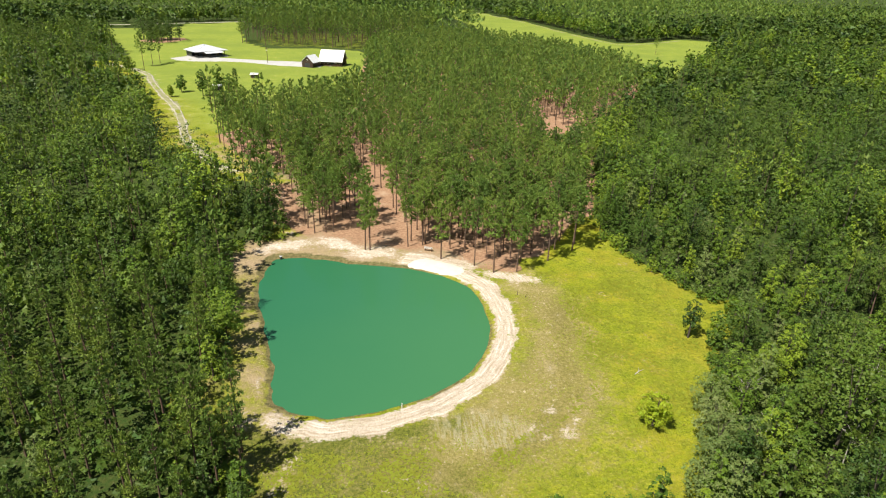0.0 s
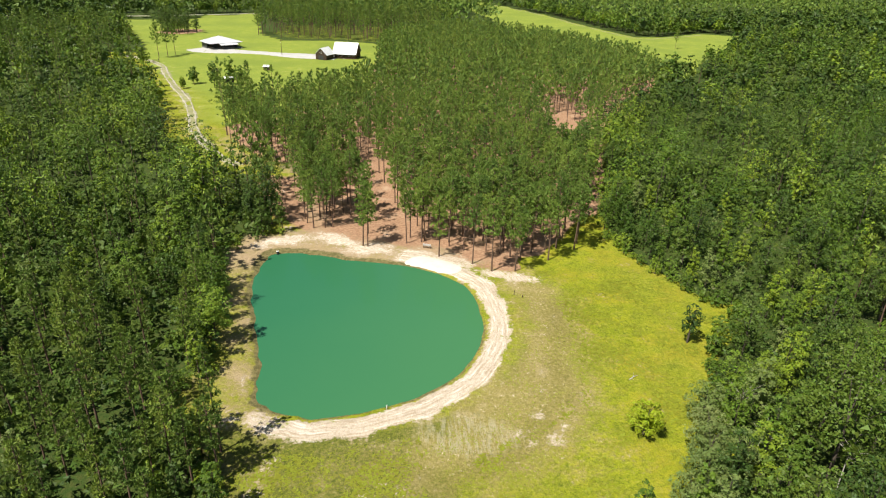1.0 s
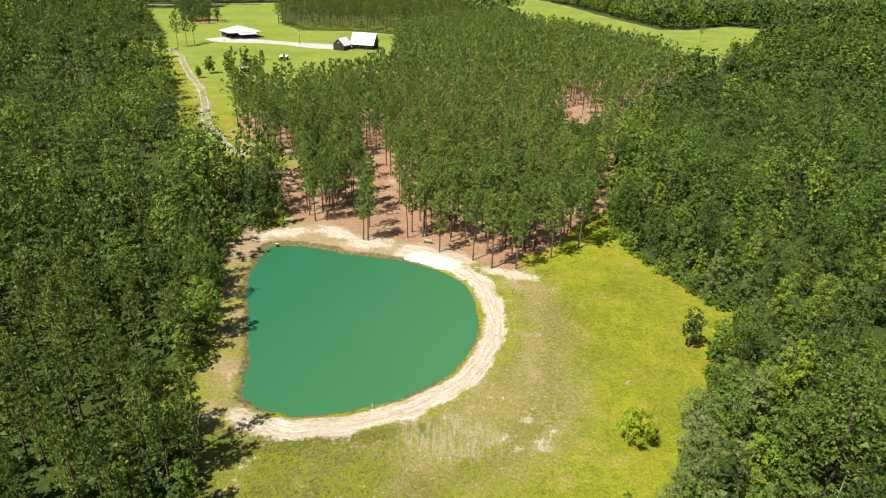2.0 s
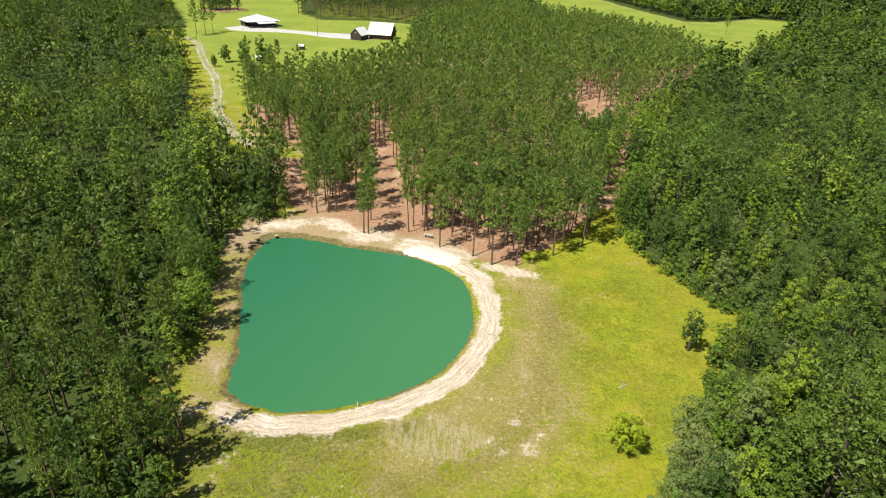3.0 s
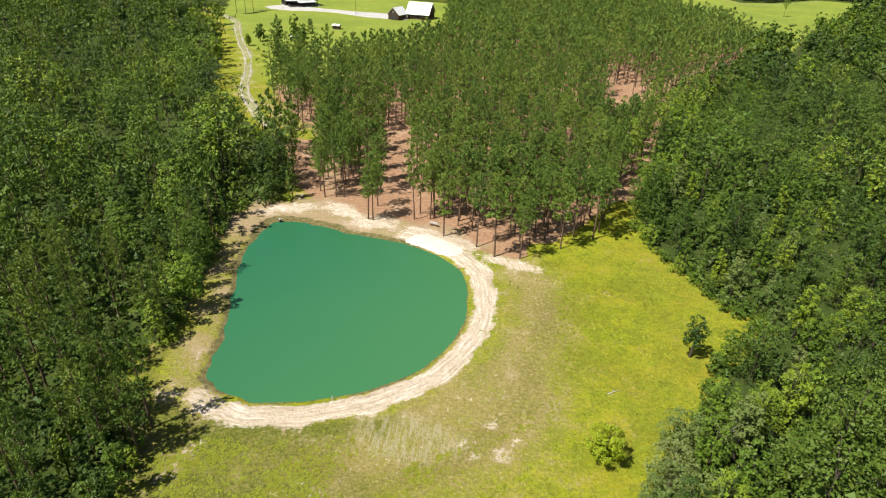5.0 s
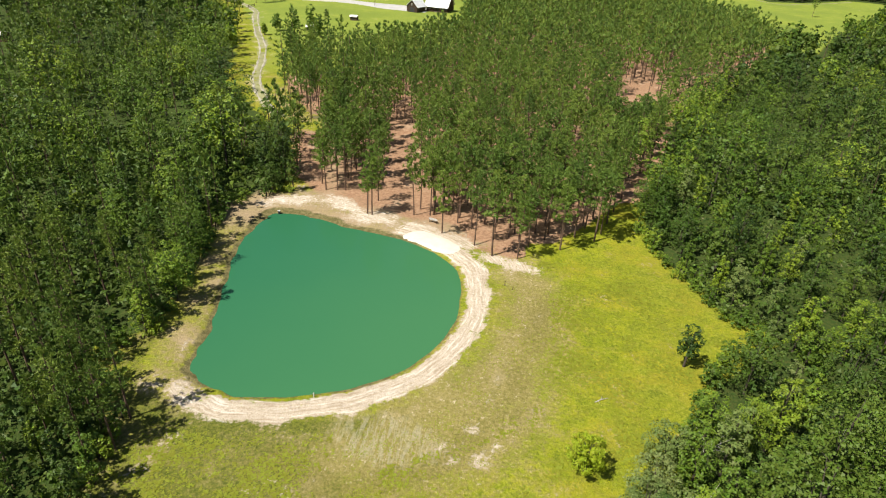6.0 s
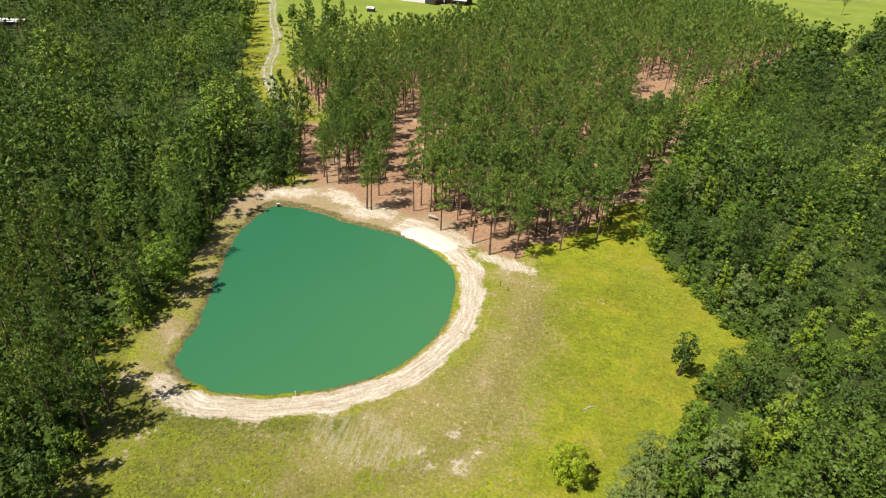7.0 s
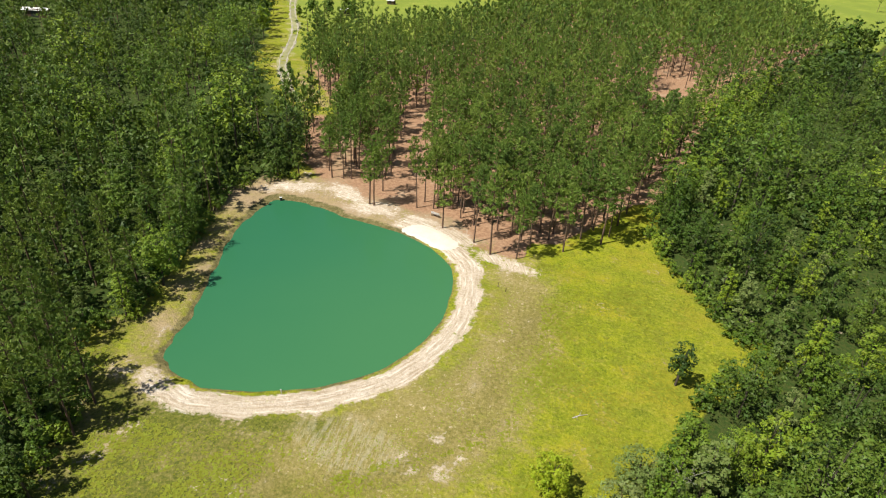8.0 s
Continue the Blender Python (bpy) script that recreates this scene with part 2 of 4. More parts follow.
POND = POND + _go * (_bay * np.where(POND[:, 0] < -18, 0.75, 0.3))[:, None]
OPEN = np.array([(-29, 110.5), (-37, 107), (-38, 100), (-36, 90), (-34, 78), (-32, 67), (-34, 63.5), (-37, 62), (-36, 59),
                 (-31, 55), (-28, 50), (-27, 44), (-25, 36), (-20, 30), (17, 31), (21, 39), (26, 46), (28.6, 52), (30.5, 59),
                 (33, 65.6), (36.4, 70.4), (43, 75.5), (46, 79), (40, 82), (38.5, 88), (36.5, 92), (34, 98), (32.5, 107),
                 (34, 118), (27, 107), (20, 98.5), (12, 96.5), (6, 98.5), (-1, 103), (-7, 107), (-17, 108), (-25, 114), (-31, 118)])
PINES = np.array([(-31, 121), (-25, 114), (-17, 108), (-7, 107), (-1, 103), (6, 98.5), (12, 96.5), (20, 98.5), (27, 107),
                  (33, 120), (41, 140), (47, 160), (55, 184), (73, 214), (98, 246), (115, 290), (110, 330), (98, 365), (66, 415),
                  (25, 438), (-12, 372), (-14, 300), (-13, 247), (-30, 229), (-46, 204), (-60, 196), (-64, 195), (-56, 178),
                  (-47, 160), (-38, 140)])
LAWN = np.array([(-94, 262), (-82, 252), (-62, 244), (-46, 240), (-32, 244), (-14, 254), (-13, 300), (-8, 372),
                 (-18, 405), (-45, 414), (-75, 412), (-93, 440), (-112, 530), (-120, 585), (-165, 572), (-160, 530),
                 (-215, 522), (-150, 385), (-132, 330), (-112, 292)])
FIELD = np.array([(117, 300), (134, 288), (168, 348), (205, 392), (265, 484), (235, 495), (195, 468), (172, 465), (157, 545), (146, 640),
                  (112, 790), (70, 800), (80, 640), (85, 520), (72, 432), (104, 372)])
GROVE = np.array([(-97, 440), (-75, 409), (-45, 411), (-16, 400), (25, 440), (30, 520), (-100, 520)])
STRIP = np.array([(-96, 264), (-66, 184), (-54, 161), (-44, 158), (-26, 240), (-40, 258)])
TRACK = spline([(-150, 345), (-132, 330), (-117, 311), (-109, 291.8), (-93.5, 255), (-85.5, 237.3), (-77.2, 215.5), (-70.7, 195.6), (-65.3, 182.8),
                (-60.3, 173.2), (-54.6, 162.8), (-46, 153.5), (-40.5, 151), (-37.2, 146), (-34.4, 138), (-31.8, 128), (-30.2, 118), (-28.5, 111)], 8, False)
LANE = spline([(-8.8, 109), (-11.5, 122), (-13.8, 140), (-18, 158)], 6, False)
GLADE = np.array([(34, 150), (44, 154), (54, 182), (72, 214), (68, 238), (50, 226), (41, 200)])


def height(q, d=None):
    """Ground height: gently rolling, sunk at the pond."""
    d = signed(q, POND) if d is None else d
    roll = 0.10 * np.sin(q[:, 0] * 0.11 + 1) * np.cos(q[:, 1] * 0.09) + 0.06 * np.sin(q[:, 0] * 0.37 + q[:, 1] * 0.29)
    bank = np.interp(d, [-6, -1.5, 0, 1.0, 2.8], [-2.0, -0.85, -0.40, -0.12, 0])
    return np.where(d < 60, bank + roll * ease(d, 1.0, 6.0), roll)


def axis(lo, a, b, c, hi, fine, mid, grow=1.22):
    """Grid lines: fine from a to b, mid up to c, then growing steps."""
    v = list(np.arange(a, b, fine)) + list(np.arange(b, c, mid)) + [c]
    s = mid
    while v[-1] < hi:
        s *= grow
        v.append(v[-1] + s)
    s, w = fine * 2, [a]
    while w[-1] > lo:
        w.append(w[-1] - s)
        s = s * grow if s > mid or w[-1] < -170 else min(s * 1.15, mid)
    return np.array(w[:0:-1] + v)


def link(name, verts, faces, mat, parent=None, label="", smooth=False):
    me = bpy.data.meshes.new(name)
    if isinstance(faces, np.ndarray):
        n, k = faces.shape
        me.vertices.add(len(verts))
        me.vertices.foreach_set("co", np.asarray(verts, np.float32).ravel())
        me.loops.add(n * k)
        me.loops.foreach_set("vertex_index", faces.astype(np.int32).ravel())
        me.polygons.add(n)
        me.polygons.foreach_set("loop_start", np.arange(0, n * k, k, dtype=np.int32))
        me.polygons.foreach_set("use_smooth", np.full(n, smooth))
        me.update(calc_edges=True)
    else:
        me.from_pydata([tuple(v) for v in verts], [], faces)
    me.materials.append(mat)
    ob = new(name, me)
    if parent:
        ob.parent = parent
    if label:
        ob["label"] = label
    return ob


def attribute(ob, name, values):
    ob.data.attributes.new(name, "FLOAT", "POINT").data.foreach_set("value", np.asarray(values, np.float32))


def build_ground():
    xs = axis(-4500, -56, 50, 280, 4500, 0.85, 5.0)
    ys = axis(-4500, 28, 122, 480, 4500, 0.85, 3.6)
    X, Y = np.meshgrid(xs, ys)
    q = np.stack([X.ravel(), Y.ravel()], 1)
    d = np.full(len(q), 999.0)
    close = (np.abs(q[:, 0] + 14) < 80) & (np.abs(q[:, 1] - 80) < 80)
    d[close] = signed(q[close], POND)
    z = height(q, d)
    w = len(xs)
    i = (np.arange(len(ys) - 1)[:, None] * w + np.arange(w - 1)[None]).ravel()
    g = link("ground", np.column_stack([q, z]), np.stack([i, i + 1, i + 1 + w, i + w], 1), M_GROUND, smooth=True)
    tagged(g, "meadow, sandy pond bank and needle-covered forest floor", "ground", kind="structure")
    x, y = q.T
    wob = 0.7 * np.sin(x * 0.6 + 2 * np.sin(y * 0.35)) + 0.5 * np.sin(y * 0.83 + 1.3 * np.sin(x * 0.5))
    ang = np.arctan2(y - 80, x + 14)           # round the pond, 0 = east
    east = np.maximum(ease(ang + 0.10 * wob, -2.45, -1.72) * (1 - ease(ang, 0.75, 1.05)), 0)
    ring = ease(d, 0.35, 1.2) * (1 - ease(d + 0.35 * wob, 3.6, 5.0)) * east
    # sand spread along the north shore, and the spur east of it
    north = np.exp(-(line_distance(q, spline([(-33, 107.5), (-24, 109.5), (-15, 105), (-6, 101.5), (3, 98), (8, 93.5), (16, 90.6)], 6, False), False) / np.where(x > 5, 1.7, 3.2)) ** 2)
    spots = np.zeros(len(q))
    for sx, sy, r in ((6.6, 50.8, 1.0), (9.4, 51.6, 1.5), (-10.9, 45.6, 1.2), (-9.4, 44.6, 0.8), (-24.2, 44.6, 1.3), (-28.5, 57, 1.8),
                      (8.5, 55.5, 1.2), (-22.5, 49.5, 1.4), (-26, 40.5, 1.5), (13.8, 91.2, 1.3), (-27.5, 109, 1.6), (10.5, 60, 0.9), (7.6, 53.2, 0.8), (11.2, 53.4, 0.9), (8.2, 49.4, 0.8), (5.2, 52.6, 0.7), (-12.5, 44.2, 0.9), (-20, 107.8, 1.7), (-15.5, 106, 1.3), (-9.5, 104, 1.5), (-24, 110.4, 1.6), (-6, 103.6, 1.1)):
        spots = np.maximum(spots, np.exp(-((x - sx) ** 2 + ((y - sy) * 1.2) ** 2) / r ** 2))
    path = np.where(y < 170, 0.56, 0.62) * np.exp(-(line_distance(q, TRACK, False) / np.where(y < 150, 1.5, 3.0)) ** 2)
    path = np.maximum(path, 0.6 * np.exp(-(((x - 66) / 9) ** 2 + ((y - 238) / 9) ** 2)))
    spots = np.maximum(spots, path)
    attribute(g, "sand", np.maximum.reduce([0.92 * ring, (0.70 + 0.22 * wob) * north, 0.54 * spots]))
    attribute(g, "chalk", np.clip(north * ease(-x, 2, 9), 0, 1))
    attribute(g, "bank", np.clip(d, 0, 12))
    attribute(g, "along", np.where(d < 30, ang * 24.0, 0))
    west = ease(-x, 20, 26) * (1 - ease(d, 3.5, 7)) * ease(d, 0.3, 1)
    apron = (1 - ease(d + 1.2 * wob, 7, 12)) * ease(y, 93, 99)
    wayside = np.zeros(len(q))
    near_track = (x > -150) & (x < -20) & (y > 105) & (y < 380)
    wayside[near_track] = 1 - ease(line_distance(q[near_track], TRACK, False), 5, 14)
    right_of = ease(x - np.interp(y, TRACK[::-1, 1], TRACK[::-1, 0]), 0.5, 4)
    tan = 0.50 * wayside * right_of * ease(-y, -205, -180)
    attribute(g, "earth", np.maximum(tan, np.maximum(0.40 * west, 0.62 * apron * (1 - ease(x + 0.8 * (96 - y), 15, 23)))))
    broad_rim = 0.10 + 1.1 * ease(y, 94, 100) * ease(-x, -2, 8) + 0.55 * ease(-x, 22, 27)
    attribute(g, "rim", (0.74 + 0.26 * ease(broad_rim, 0.2, 0.8)) * (1 - ease(d + 0.25 * wob, 0.45 * broad_rim - 0.1, 0.7 + broad_rim)))
    south = (1 - ease(d, 8, 22)) * (0.35 + 0.65 * ease(d + 0.5 * wob, 5.5, 9.5)) * (1 - ease(y + 0.35 * x, 92, 106))
    patch = np.exp(-(((x - 8) / 11) ** 2 + ((y - 55) / 13) ** 2))
    attribute(g, "dry", np.clip(0.28 * wayside + 0.55 * west + 0.75 * ease(y, 93, 99) * (1 - ease(d, 4, 12)) * (1 - ease(x, 6, 16)) + (1.05 * south + 0.55 * patch) * (0.45 + 0.55 * ease(x, -16, 2)), 0, 1))
    attribute(g, "lush", np.clip(ease(-x, -4, 9) * (1 - ease(y, 50, 60)) + 0.7 * ease(d, 5, 6) * (1 - ease(d, 7, 11)) * ease(-y, -80, -62), 0, 1))
    mid_line = spline([(17, 84), (15.5, 72), (13, 62), (9, 55.5), (3, 48), (-6, 46.5), (-12, 48)], 6, False)
    attribute(g, "belt", 0.72 * np.exp(-((line_distance(q, mid_line, False) + 0.7 * wob) / 2.6) ** 2))
    attribute(g, "straw", np.exp(-(((x + 0.5) / 7.0) ** 2 + ((y - 52.5) / 4.2) ** 2)))
    inner = (np.abs(x) < 700) & (y > 0) & (y < 900)
    lawn, lit, opn = np.zeros(len(q)), np.zeros(len(q)), np.zeros(len(q))
    lawn[inner] = np.maximum(1 - ease(signed(q[inner], LAWN), -3, 2), 1 - ease(signed(q[inner], FIELD), -4, 4))
    # lawn thinned below the grove: dark floor colour painted in for the trees' shade
    lawn[inner] = np.maximum(lawn[inner], 0.45 * (1 - ease(signed(q[inner], GROVE), -14, 4)))
    lit[inner] = np.maximum.reduce([1 - ease(signed(q[inner], PINES), 0.5, 5.0),
                                    1 - ease(line_distance(q[inner], np.array([(-149, 446), (-146, 452)]), False), 10, 14)])
    opn[inner] = 1 - ease(signed(q[inner], OPEN), 1.0, 4.5)
    verge = np.zeros(len(q))
    verge[inner] = 1 - ease(line_distance(q[inner], TRACK, False) - 4.5 * ease(q[inner][:, 1], 160, 185), 2.5, 5)
    strip = np.zeros(len(q))
    strip[inner] = 1 - ease(signed(q[inner], STRIP), -1, 3)
    lawn = np.maximum.reduce([lawn, 0.6 * strip * ease(y, 176, 205), 0.5 * wayside * ease(y, 172, 200)])
    attribute(g, "lawn", lawn * (1 - 0.15 * wayside))
    lit = lit * (1 - 0.75 * wayside * ease(y, 140, 152))
    attribute(g, "litter", lit * np.where((y > 93) & (x < 14), 1 - 0.25 * opn, 1 - 0.85 * opn))
    attribute(g, "floor", np.clip(1 - opn - lawn - lit - verge - strip, 0, 1))
    return g


build_ground()

water = link("water", [(x, y, -0.40) for x, y in spline(POND[::8] + (POND[::8] - POND.mean(0)) * 0.07, 8)],
             [list(range(len(POND)))], M_WATER)
tagged(water, "still turquoise-green pond water", "pond", kind="structure")


def ribbon(name, line, half, mat, label, category, lift=0.05, ragged=0.3):
    """A strip of made ground along a line, with uneven edges; half is a width or one for each point."""
    line = np.asarray(line)
    t = np.gradient(line, axis=0)
    t /= np.linalg.norm(t, axis=1)[:, None] + 1e-9
    nrm = np.stack([-t[:, 1], t[:, 0]], 1)
    half = np.broadcast_to(half, len(line))
    v, f = [], []
    for j, u in enumerate((-1, -0.8, 0, 0.8, 1)):
        off = half * u + (rng.normal(0, ragged, len(line)) if abs(u) == 1 else 0)
        p = line + nrm * off[:, None]
        zz = height(p) + (lift if abs(u) < 1 else -0.05)
        v.append(np.column_stack([p, zz]))
    n = len(line)
    v = np.concatenate(v)
    for j in range(4):
        for i in range(n - 1):
            f.append((j * n + i, j * n + i + 1, (j + 1) * n + i + 1, (j + 1) * n + i))
    ob = link(name, v, np.array(f)[:, ::-1], mat, smooth=True)
    return tagged(ob, label, category, kind="structure")


def dense(line, step=1.5):
    s = np.concatenate([[0], np.cumsum(np.linalg.norm(np.diff(line, axis=0), axis=1))])
    u = np.arange(0, s[-1], step)
    return np.stack([np.interp(u, s, line[:, 0]), np.interp(u, s, line[:, 1])], 1)


_tr = dense(TRACK, 0.9)[:-57]
_t = np.gradient(_tr, axis=0)
_t /= np.linalg.norm(_t, axis=1)[:, None]
_n = np.stack([-_t[:, 1], _t[:, 0]], 1)
_u = np.arange(len(_tr)) * 0.9
_mid = 0.40 * np.sin(_u * 0.06) + 0.25 * np.sin(_u * 0.17)
ribbon("track_bed", _tr + _mid[:, None] * _n, 1.75 + 0.35 * np.sin(_u * 0.11) + 0.2 * np.sin(_u * 0.37), M_WORN, "worn dusty bed of a farm track", "track", 0.02, 0.30)
for side in (-1.0, 1.0):
    sway = 1.05 * side + 0.40 * np.sin(_u * 0.06) + 0.10 * np.sin(_u * 0.29 + 0.8 * side)
    wear = 0.30 + 0.14 * np.sin(_u * 0.21 + 0.9 * side) + 0.16 * np.sin(_u * 0.83 + side)
    ribbon("track_rut", _tr + sway[:, None] * _n, np.clip(wear, 0.10, 0.7), M_TRACK, "pale sandy wheel rut of a farm track", "track", 0.05, 0.10)
ribbon("road", dense(spline([(-320, 530), (-222, 546), (-160, 575), (-110, 598), (-60, 610)], 6, False), 3), 2.2, M_TRACK,
       "pale dirt road at the edge of the woods", "road", 0.05, 0.3)
ribbon("field_track", dense(spline([(112, 775), (143, 640), (154, 545), (170, 462), (192, 462), (235, 489)], 8, False), 3), 0.9, M_WORN,
       "worn sandy track along the far field", "track", 0.05, 0.3)
ribbon("driveway", dense(spline([(-116, 371), (-104, 362), (-88, 360), (-70, 354), (-56, 348), (-46, 346), (-36, 344)], 6, False), 1.5),
       np.interp(np.linspace(0, 1, len(dense(spline([(-116, 371), (-104, 362), (-88, 360), (-70, 354), (-56, 348), (-46, 346), (-36, 344)], 6, False), 1.5))),
                 [0, 0.1, 0.35, 0.5, 0.75, 1], [9, 12, 6.5, 5, 9, 9]), M_GRAVEL,
       "pale grey gravel driveway between barn and cabin", "driveway", 0.06, 0.25)

# swimming beach of clean white sand
_b = spline([(-7.2, 98.4), (-4.6, 100.9), (-0.5, 99.6), (3.3, 96.4), (2.3, 93.9), (-0.5, 94.3), (-4, 96.6)], 8)
_c = _b.mean(0)
_v, _f = [], []
for k_, (s_, h_) in enumerate(((1.03, -0.12), (0.93, 0.06), (0.6, 0.13))):
    p_ = _c + (_b - _c) * s_ + rng.normal(0, 0.07, _b.shape)
    _v.append(np.column_stack([p_, height(p_) + h_]))
_m = len(_b)
_v.append(np.array([[_c[0], _c[1], float(height(_c[None])[0]) + 0.14]]))
for k_ in range(2):
    for i_ in range(_m):
        a_, b_ = k_ * _m + i_, k_ * _m + (i_ + 1) % _m
        _f += [(b_, a_, a_ + _m), (b_, a_ + _m, b_ + _m)]
for i_ in range(_m):
    _f.append((2 * _m + (i_ + 1) % _m, 2 * _m + i_, 3 * _m))
tagged(link("sand_beach", np.concatenate(_v), np.array(_f), M_SAND),
       "small beach of bright white sand on the shore", "beach", kind="structure")


# ---------------------------------------------------------------- trees
def leaves(p, nrm, size, r, shape=0.62):
    """Pointed leaf sprays, one at each point, facing roughly along nrm."""
    n = len(p)
    nrm = nrm + r.normal(0, 0.32, (n, 3))
    nrm /= np.linalg.norm(nrm, axis=1)[:, None] + 1e-9
    a = np.cross(nrm, r.normal(0, 1, (n, 3)))
    a /= np.linalg.norm(a, axis=1)[:, None] + 1e-9
    b = np.cross(nrm, a)
    s = size * r.uniform(0.6, 1.35, (n, 1))
    v = np.stack([p - a * s * 0.6 + b * s * shape, p - a * s * 0.6 - b * s * shape, p + a * s - nrm * s * 0.15], 1)
    return v.reshape(-1, 3), np.arange(n * 3).reshape(-1, 3)


def tube(points, radii, sides=6):
    p = np.asarray(points, float)
    v, f = [], []
    for i, (c, r) in enumerate(zip(p, radii)):
        t = p[min(i + 1, len(p) - 1)] - p[max(i - 1, 0)]
        t /= np.linalg.norm(t) + 1e-9
        a = np.cross(t, (0.31, 0.95, 0.05))
        a /= np.linalg.norm(a) + 1e-9
        b = np.cross(t, a)
        for k in range(sides):
            w = 2 * math.pi * k / sides
            v.append(c + r * (a * math.cos(w) + b * math.sin(w)))
    for i in range(len(p) - 1):
        for k in range(sides):
            a0, a1 = i * sides + k, i * sides + (k + 1) % sides
            f += [(a0, a1, a1 + sides), (a0, a1 + sides, a0 + sides)]
    return np.array(v), np.array(f)


def join(parts):
    v, f, o = [], [], 0
    for a, b in parts:
        v.append(a), f.append(b + o)
        o += len(a)
    return np.concatenate(v), np.concatenate(f)


def unit(v):
    return v / (np.linalg.norm(v, axis=1)[:, None] + 1e-9)


def outward(v, n, own=0.3):
    """Turns each loose triangle outwards and blends its own normal with that of the bough, for every corner."""
    v = v.reshape(-1, 3, 3)
    face = unit(np.cross(v[:, 1] - v[:, 0], v[:, 2] - v[:, 0]))
    back = (face * n).sum(1) < 0
    v[back] = v[back][:, ::-1]
    face[back] *= -1
    n = unit(n + own * face)
    return v.reshape(-1, 3), np.arange(len(v) * 3).reshape(-1, 3), np.repeat(n, 3, 0)


OCTA_V = np.array([(1, 0, 0), (0, 1, 0), (-1, 0, 0), (0, -1, 0), (0, 0, 1), (0, 0, -1)], float)
OCTA_F = np.array([(0, 1, 4), (1, 2, 4), (2, 3, 4), (3, 0, 4), (1, 0, 5), (2, 1, 5), (3, 2, 5), (0, 3, 5)])


def boughs(c, rad, mid, size, per, r, up=0.35, needle=0.0, core=0.55, squash=0.85):
    """Foliage of a crown: at each centre c one bough of leaf or needle sprays round a dense heart."""
    n = len(c)
    out = unit((c - mid) * np.array((1, 1, 0.75)))
    d = unit(r.normal(0, 1, (n * per, 3)) + np.repeat(out, per, 0) * 1.05 + (0, 0, up))
    q = np.repeat(c, per, 0) + d * np.repeat(rad, per)[:, None] * r.uniform(0.66, 1.14, (n * per, 1)) * np.array((1, 1, squash))
    if needle:
        way = unit(d * 0.75 + np.array((0, 0, 0.55)) + r.normal(0, 0.38, d.shape))
        b = unit(np.cross(way, np.cross(d, way) + r.normal(0, 0.6, d.shape)))
        b = unit(np.cross(way, b))
        s = size * r.uniform(0.65, 1.4, (len(q), 1))
        v = np.stack([q - way * s * 0.3 + b * s * needle, q - way * s * 0.3 - b * s * needle, q + way * s * 0.8], 1).reshape(-1, 3)
    else:
        v = leaves(q, d * 0.65 + (0, 0, 0.2), size, r)[0]
    form = (0.80, 0.80, 0.15) if needle else (0.78, 0.95, 0.45)      # bough, crown and the spray's own share in the shading
    leafy = outward(v, unit(form[0] * d + form[1] * np.repeat(out, per, 0) + r.normal(0, 0.08, d.shape)), form[2])
    if needle:
        n = len(c[::2])
        hv = c[::2][:, None] + OCTA_V[None] * (rad[::2] * core)[:, None, None] * r.uniform(0.75, 1.15, (n, 6, 1))
        heart = (hv.reshape(-1, 3), (OCTA_F[None] + np.arange(n)[:, None, None] * 6).reshape(-1, 3), unit(np.tile(OCTA_V, (n, 1)) + (0, 0, 0.2)))
    else:
        few = max(2, per // 6)
        o = unit(np.repeat(out, few, 0) + r.normal(0, 0.35, (n * few, 3)))
        p = mid + (np.repeat(c, few, 0) - mid) * r.uniform(0.30, 0.72, (n * few, 1)) + r.normal(0, 0.10, (n * few, 3)) * np.repeat(rad, few)[:, None]
        heart = outward(leaves(p, o * 0.6, size * 1.9, r)[0], o, 0.5)
    v, f = join([leafy[:2], heart[:2]])
    return v, f, np.concatenate([leafy[2], heart[2]])


def pine_shape(seed, tall=14.0, bare=0.45, spread=2.2, limbs=26, per=14, size=0.5, sides=6, width=0.20):
    """Loblolly pine: a bare straight bole, then whorls of rising limbs that end in bristling needle tufts."""
    r = np.random.default_rng(seed)
    lean = r.normal(0, 0.30, 2)
    bole = [(lean[0] * u * u, lean[1] * u * u, tall * u * 0.97) for u in np.linspace(0, 1, 5 if sides > 4 else 3)]
    wood = [tube(bole, np.linspace(0.17, 0.03, len(bole)), sides)]
    c, rad = [], []
    ph = r.uniform(0, 6.28)
    for i in range(limbs):
        u = (i + r.uniform(0.1, 0.9)) / limbs
        z = tall * (bare + (0.96 - bare) * u)
        reach = spread * (0.55 + 0.45 * min(1, u / 0.3)) * (1 - max(0, u - 0.30) / 0.75) ** 0.62
        reach *= r.uniform(0.62, 1.12) * (1 + 0.18 * math.sin(2 * (i * 2.4) + ph))
        w = i * 2.4 + r.uniform(-0.45, 0.45)
        way = np.array([math.cos(w), math.sin(w), 0.20 + 0.55 * u])
        base = np.array([lean[0] * (z / tall) ** 2, lean[1] * (z / tall) ** 2, z])
        if sides > 4:
            wood.append(tube([base, base + way * reach * 0.7], [0.04, 0.012], 3))
        for s in ((0.42, 0.86) if reach > 0.38 * spread else (0.75,)):
            c.append(base + way * reach * s + r.normal(0, 0.10, 3))
            rad.append((0.21 + 0.105 * spread) * r.uniform(0.6, 1.3) * (1.0 - 0.2 * u))
    c.append(np.array([lean[0], lean[1], tall * 0.97]))
    rad.append(0.22 + 0.05 * spread)
    mid = np.array([0, 0, tall * (bare + 0.12)])
    return join(wood), boughs(np.array(c), np.array(rad), mid, size, per, r, 0.5, width, 0.62, 1.0)


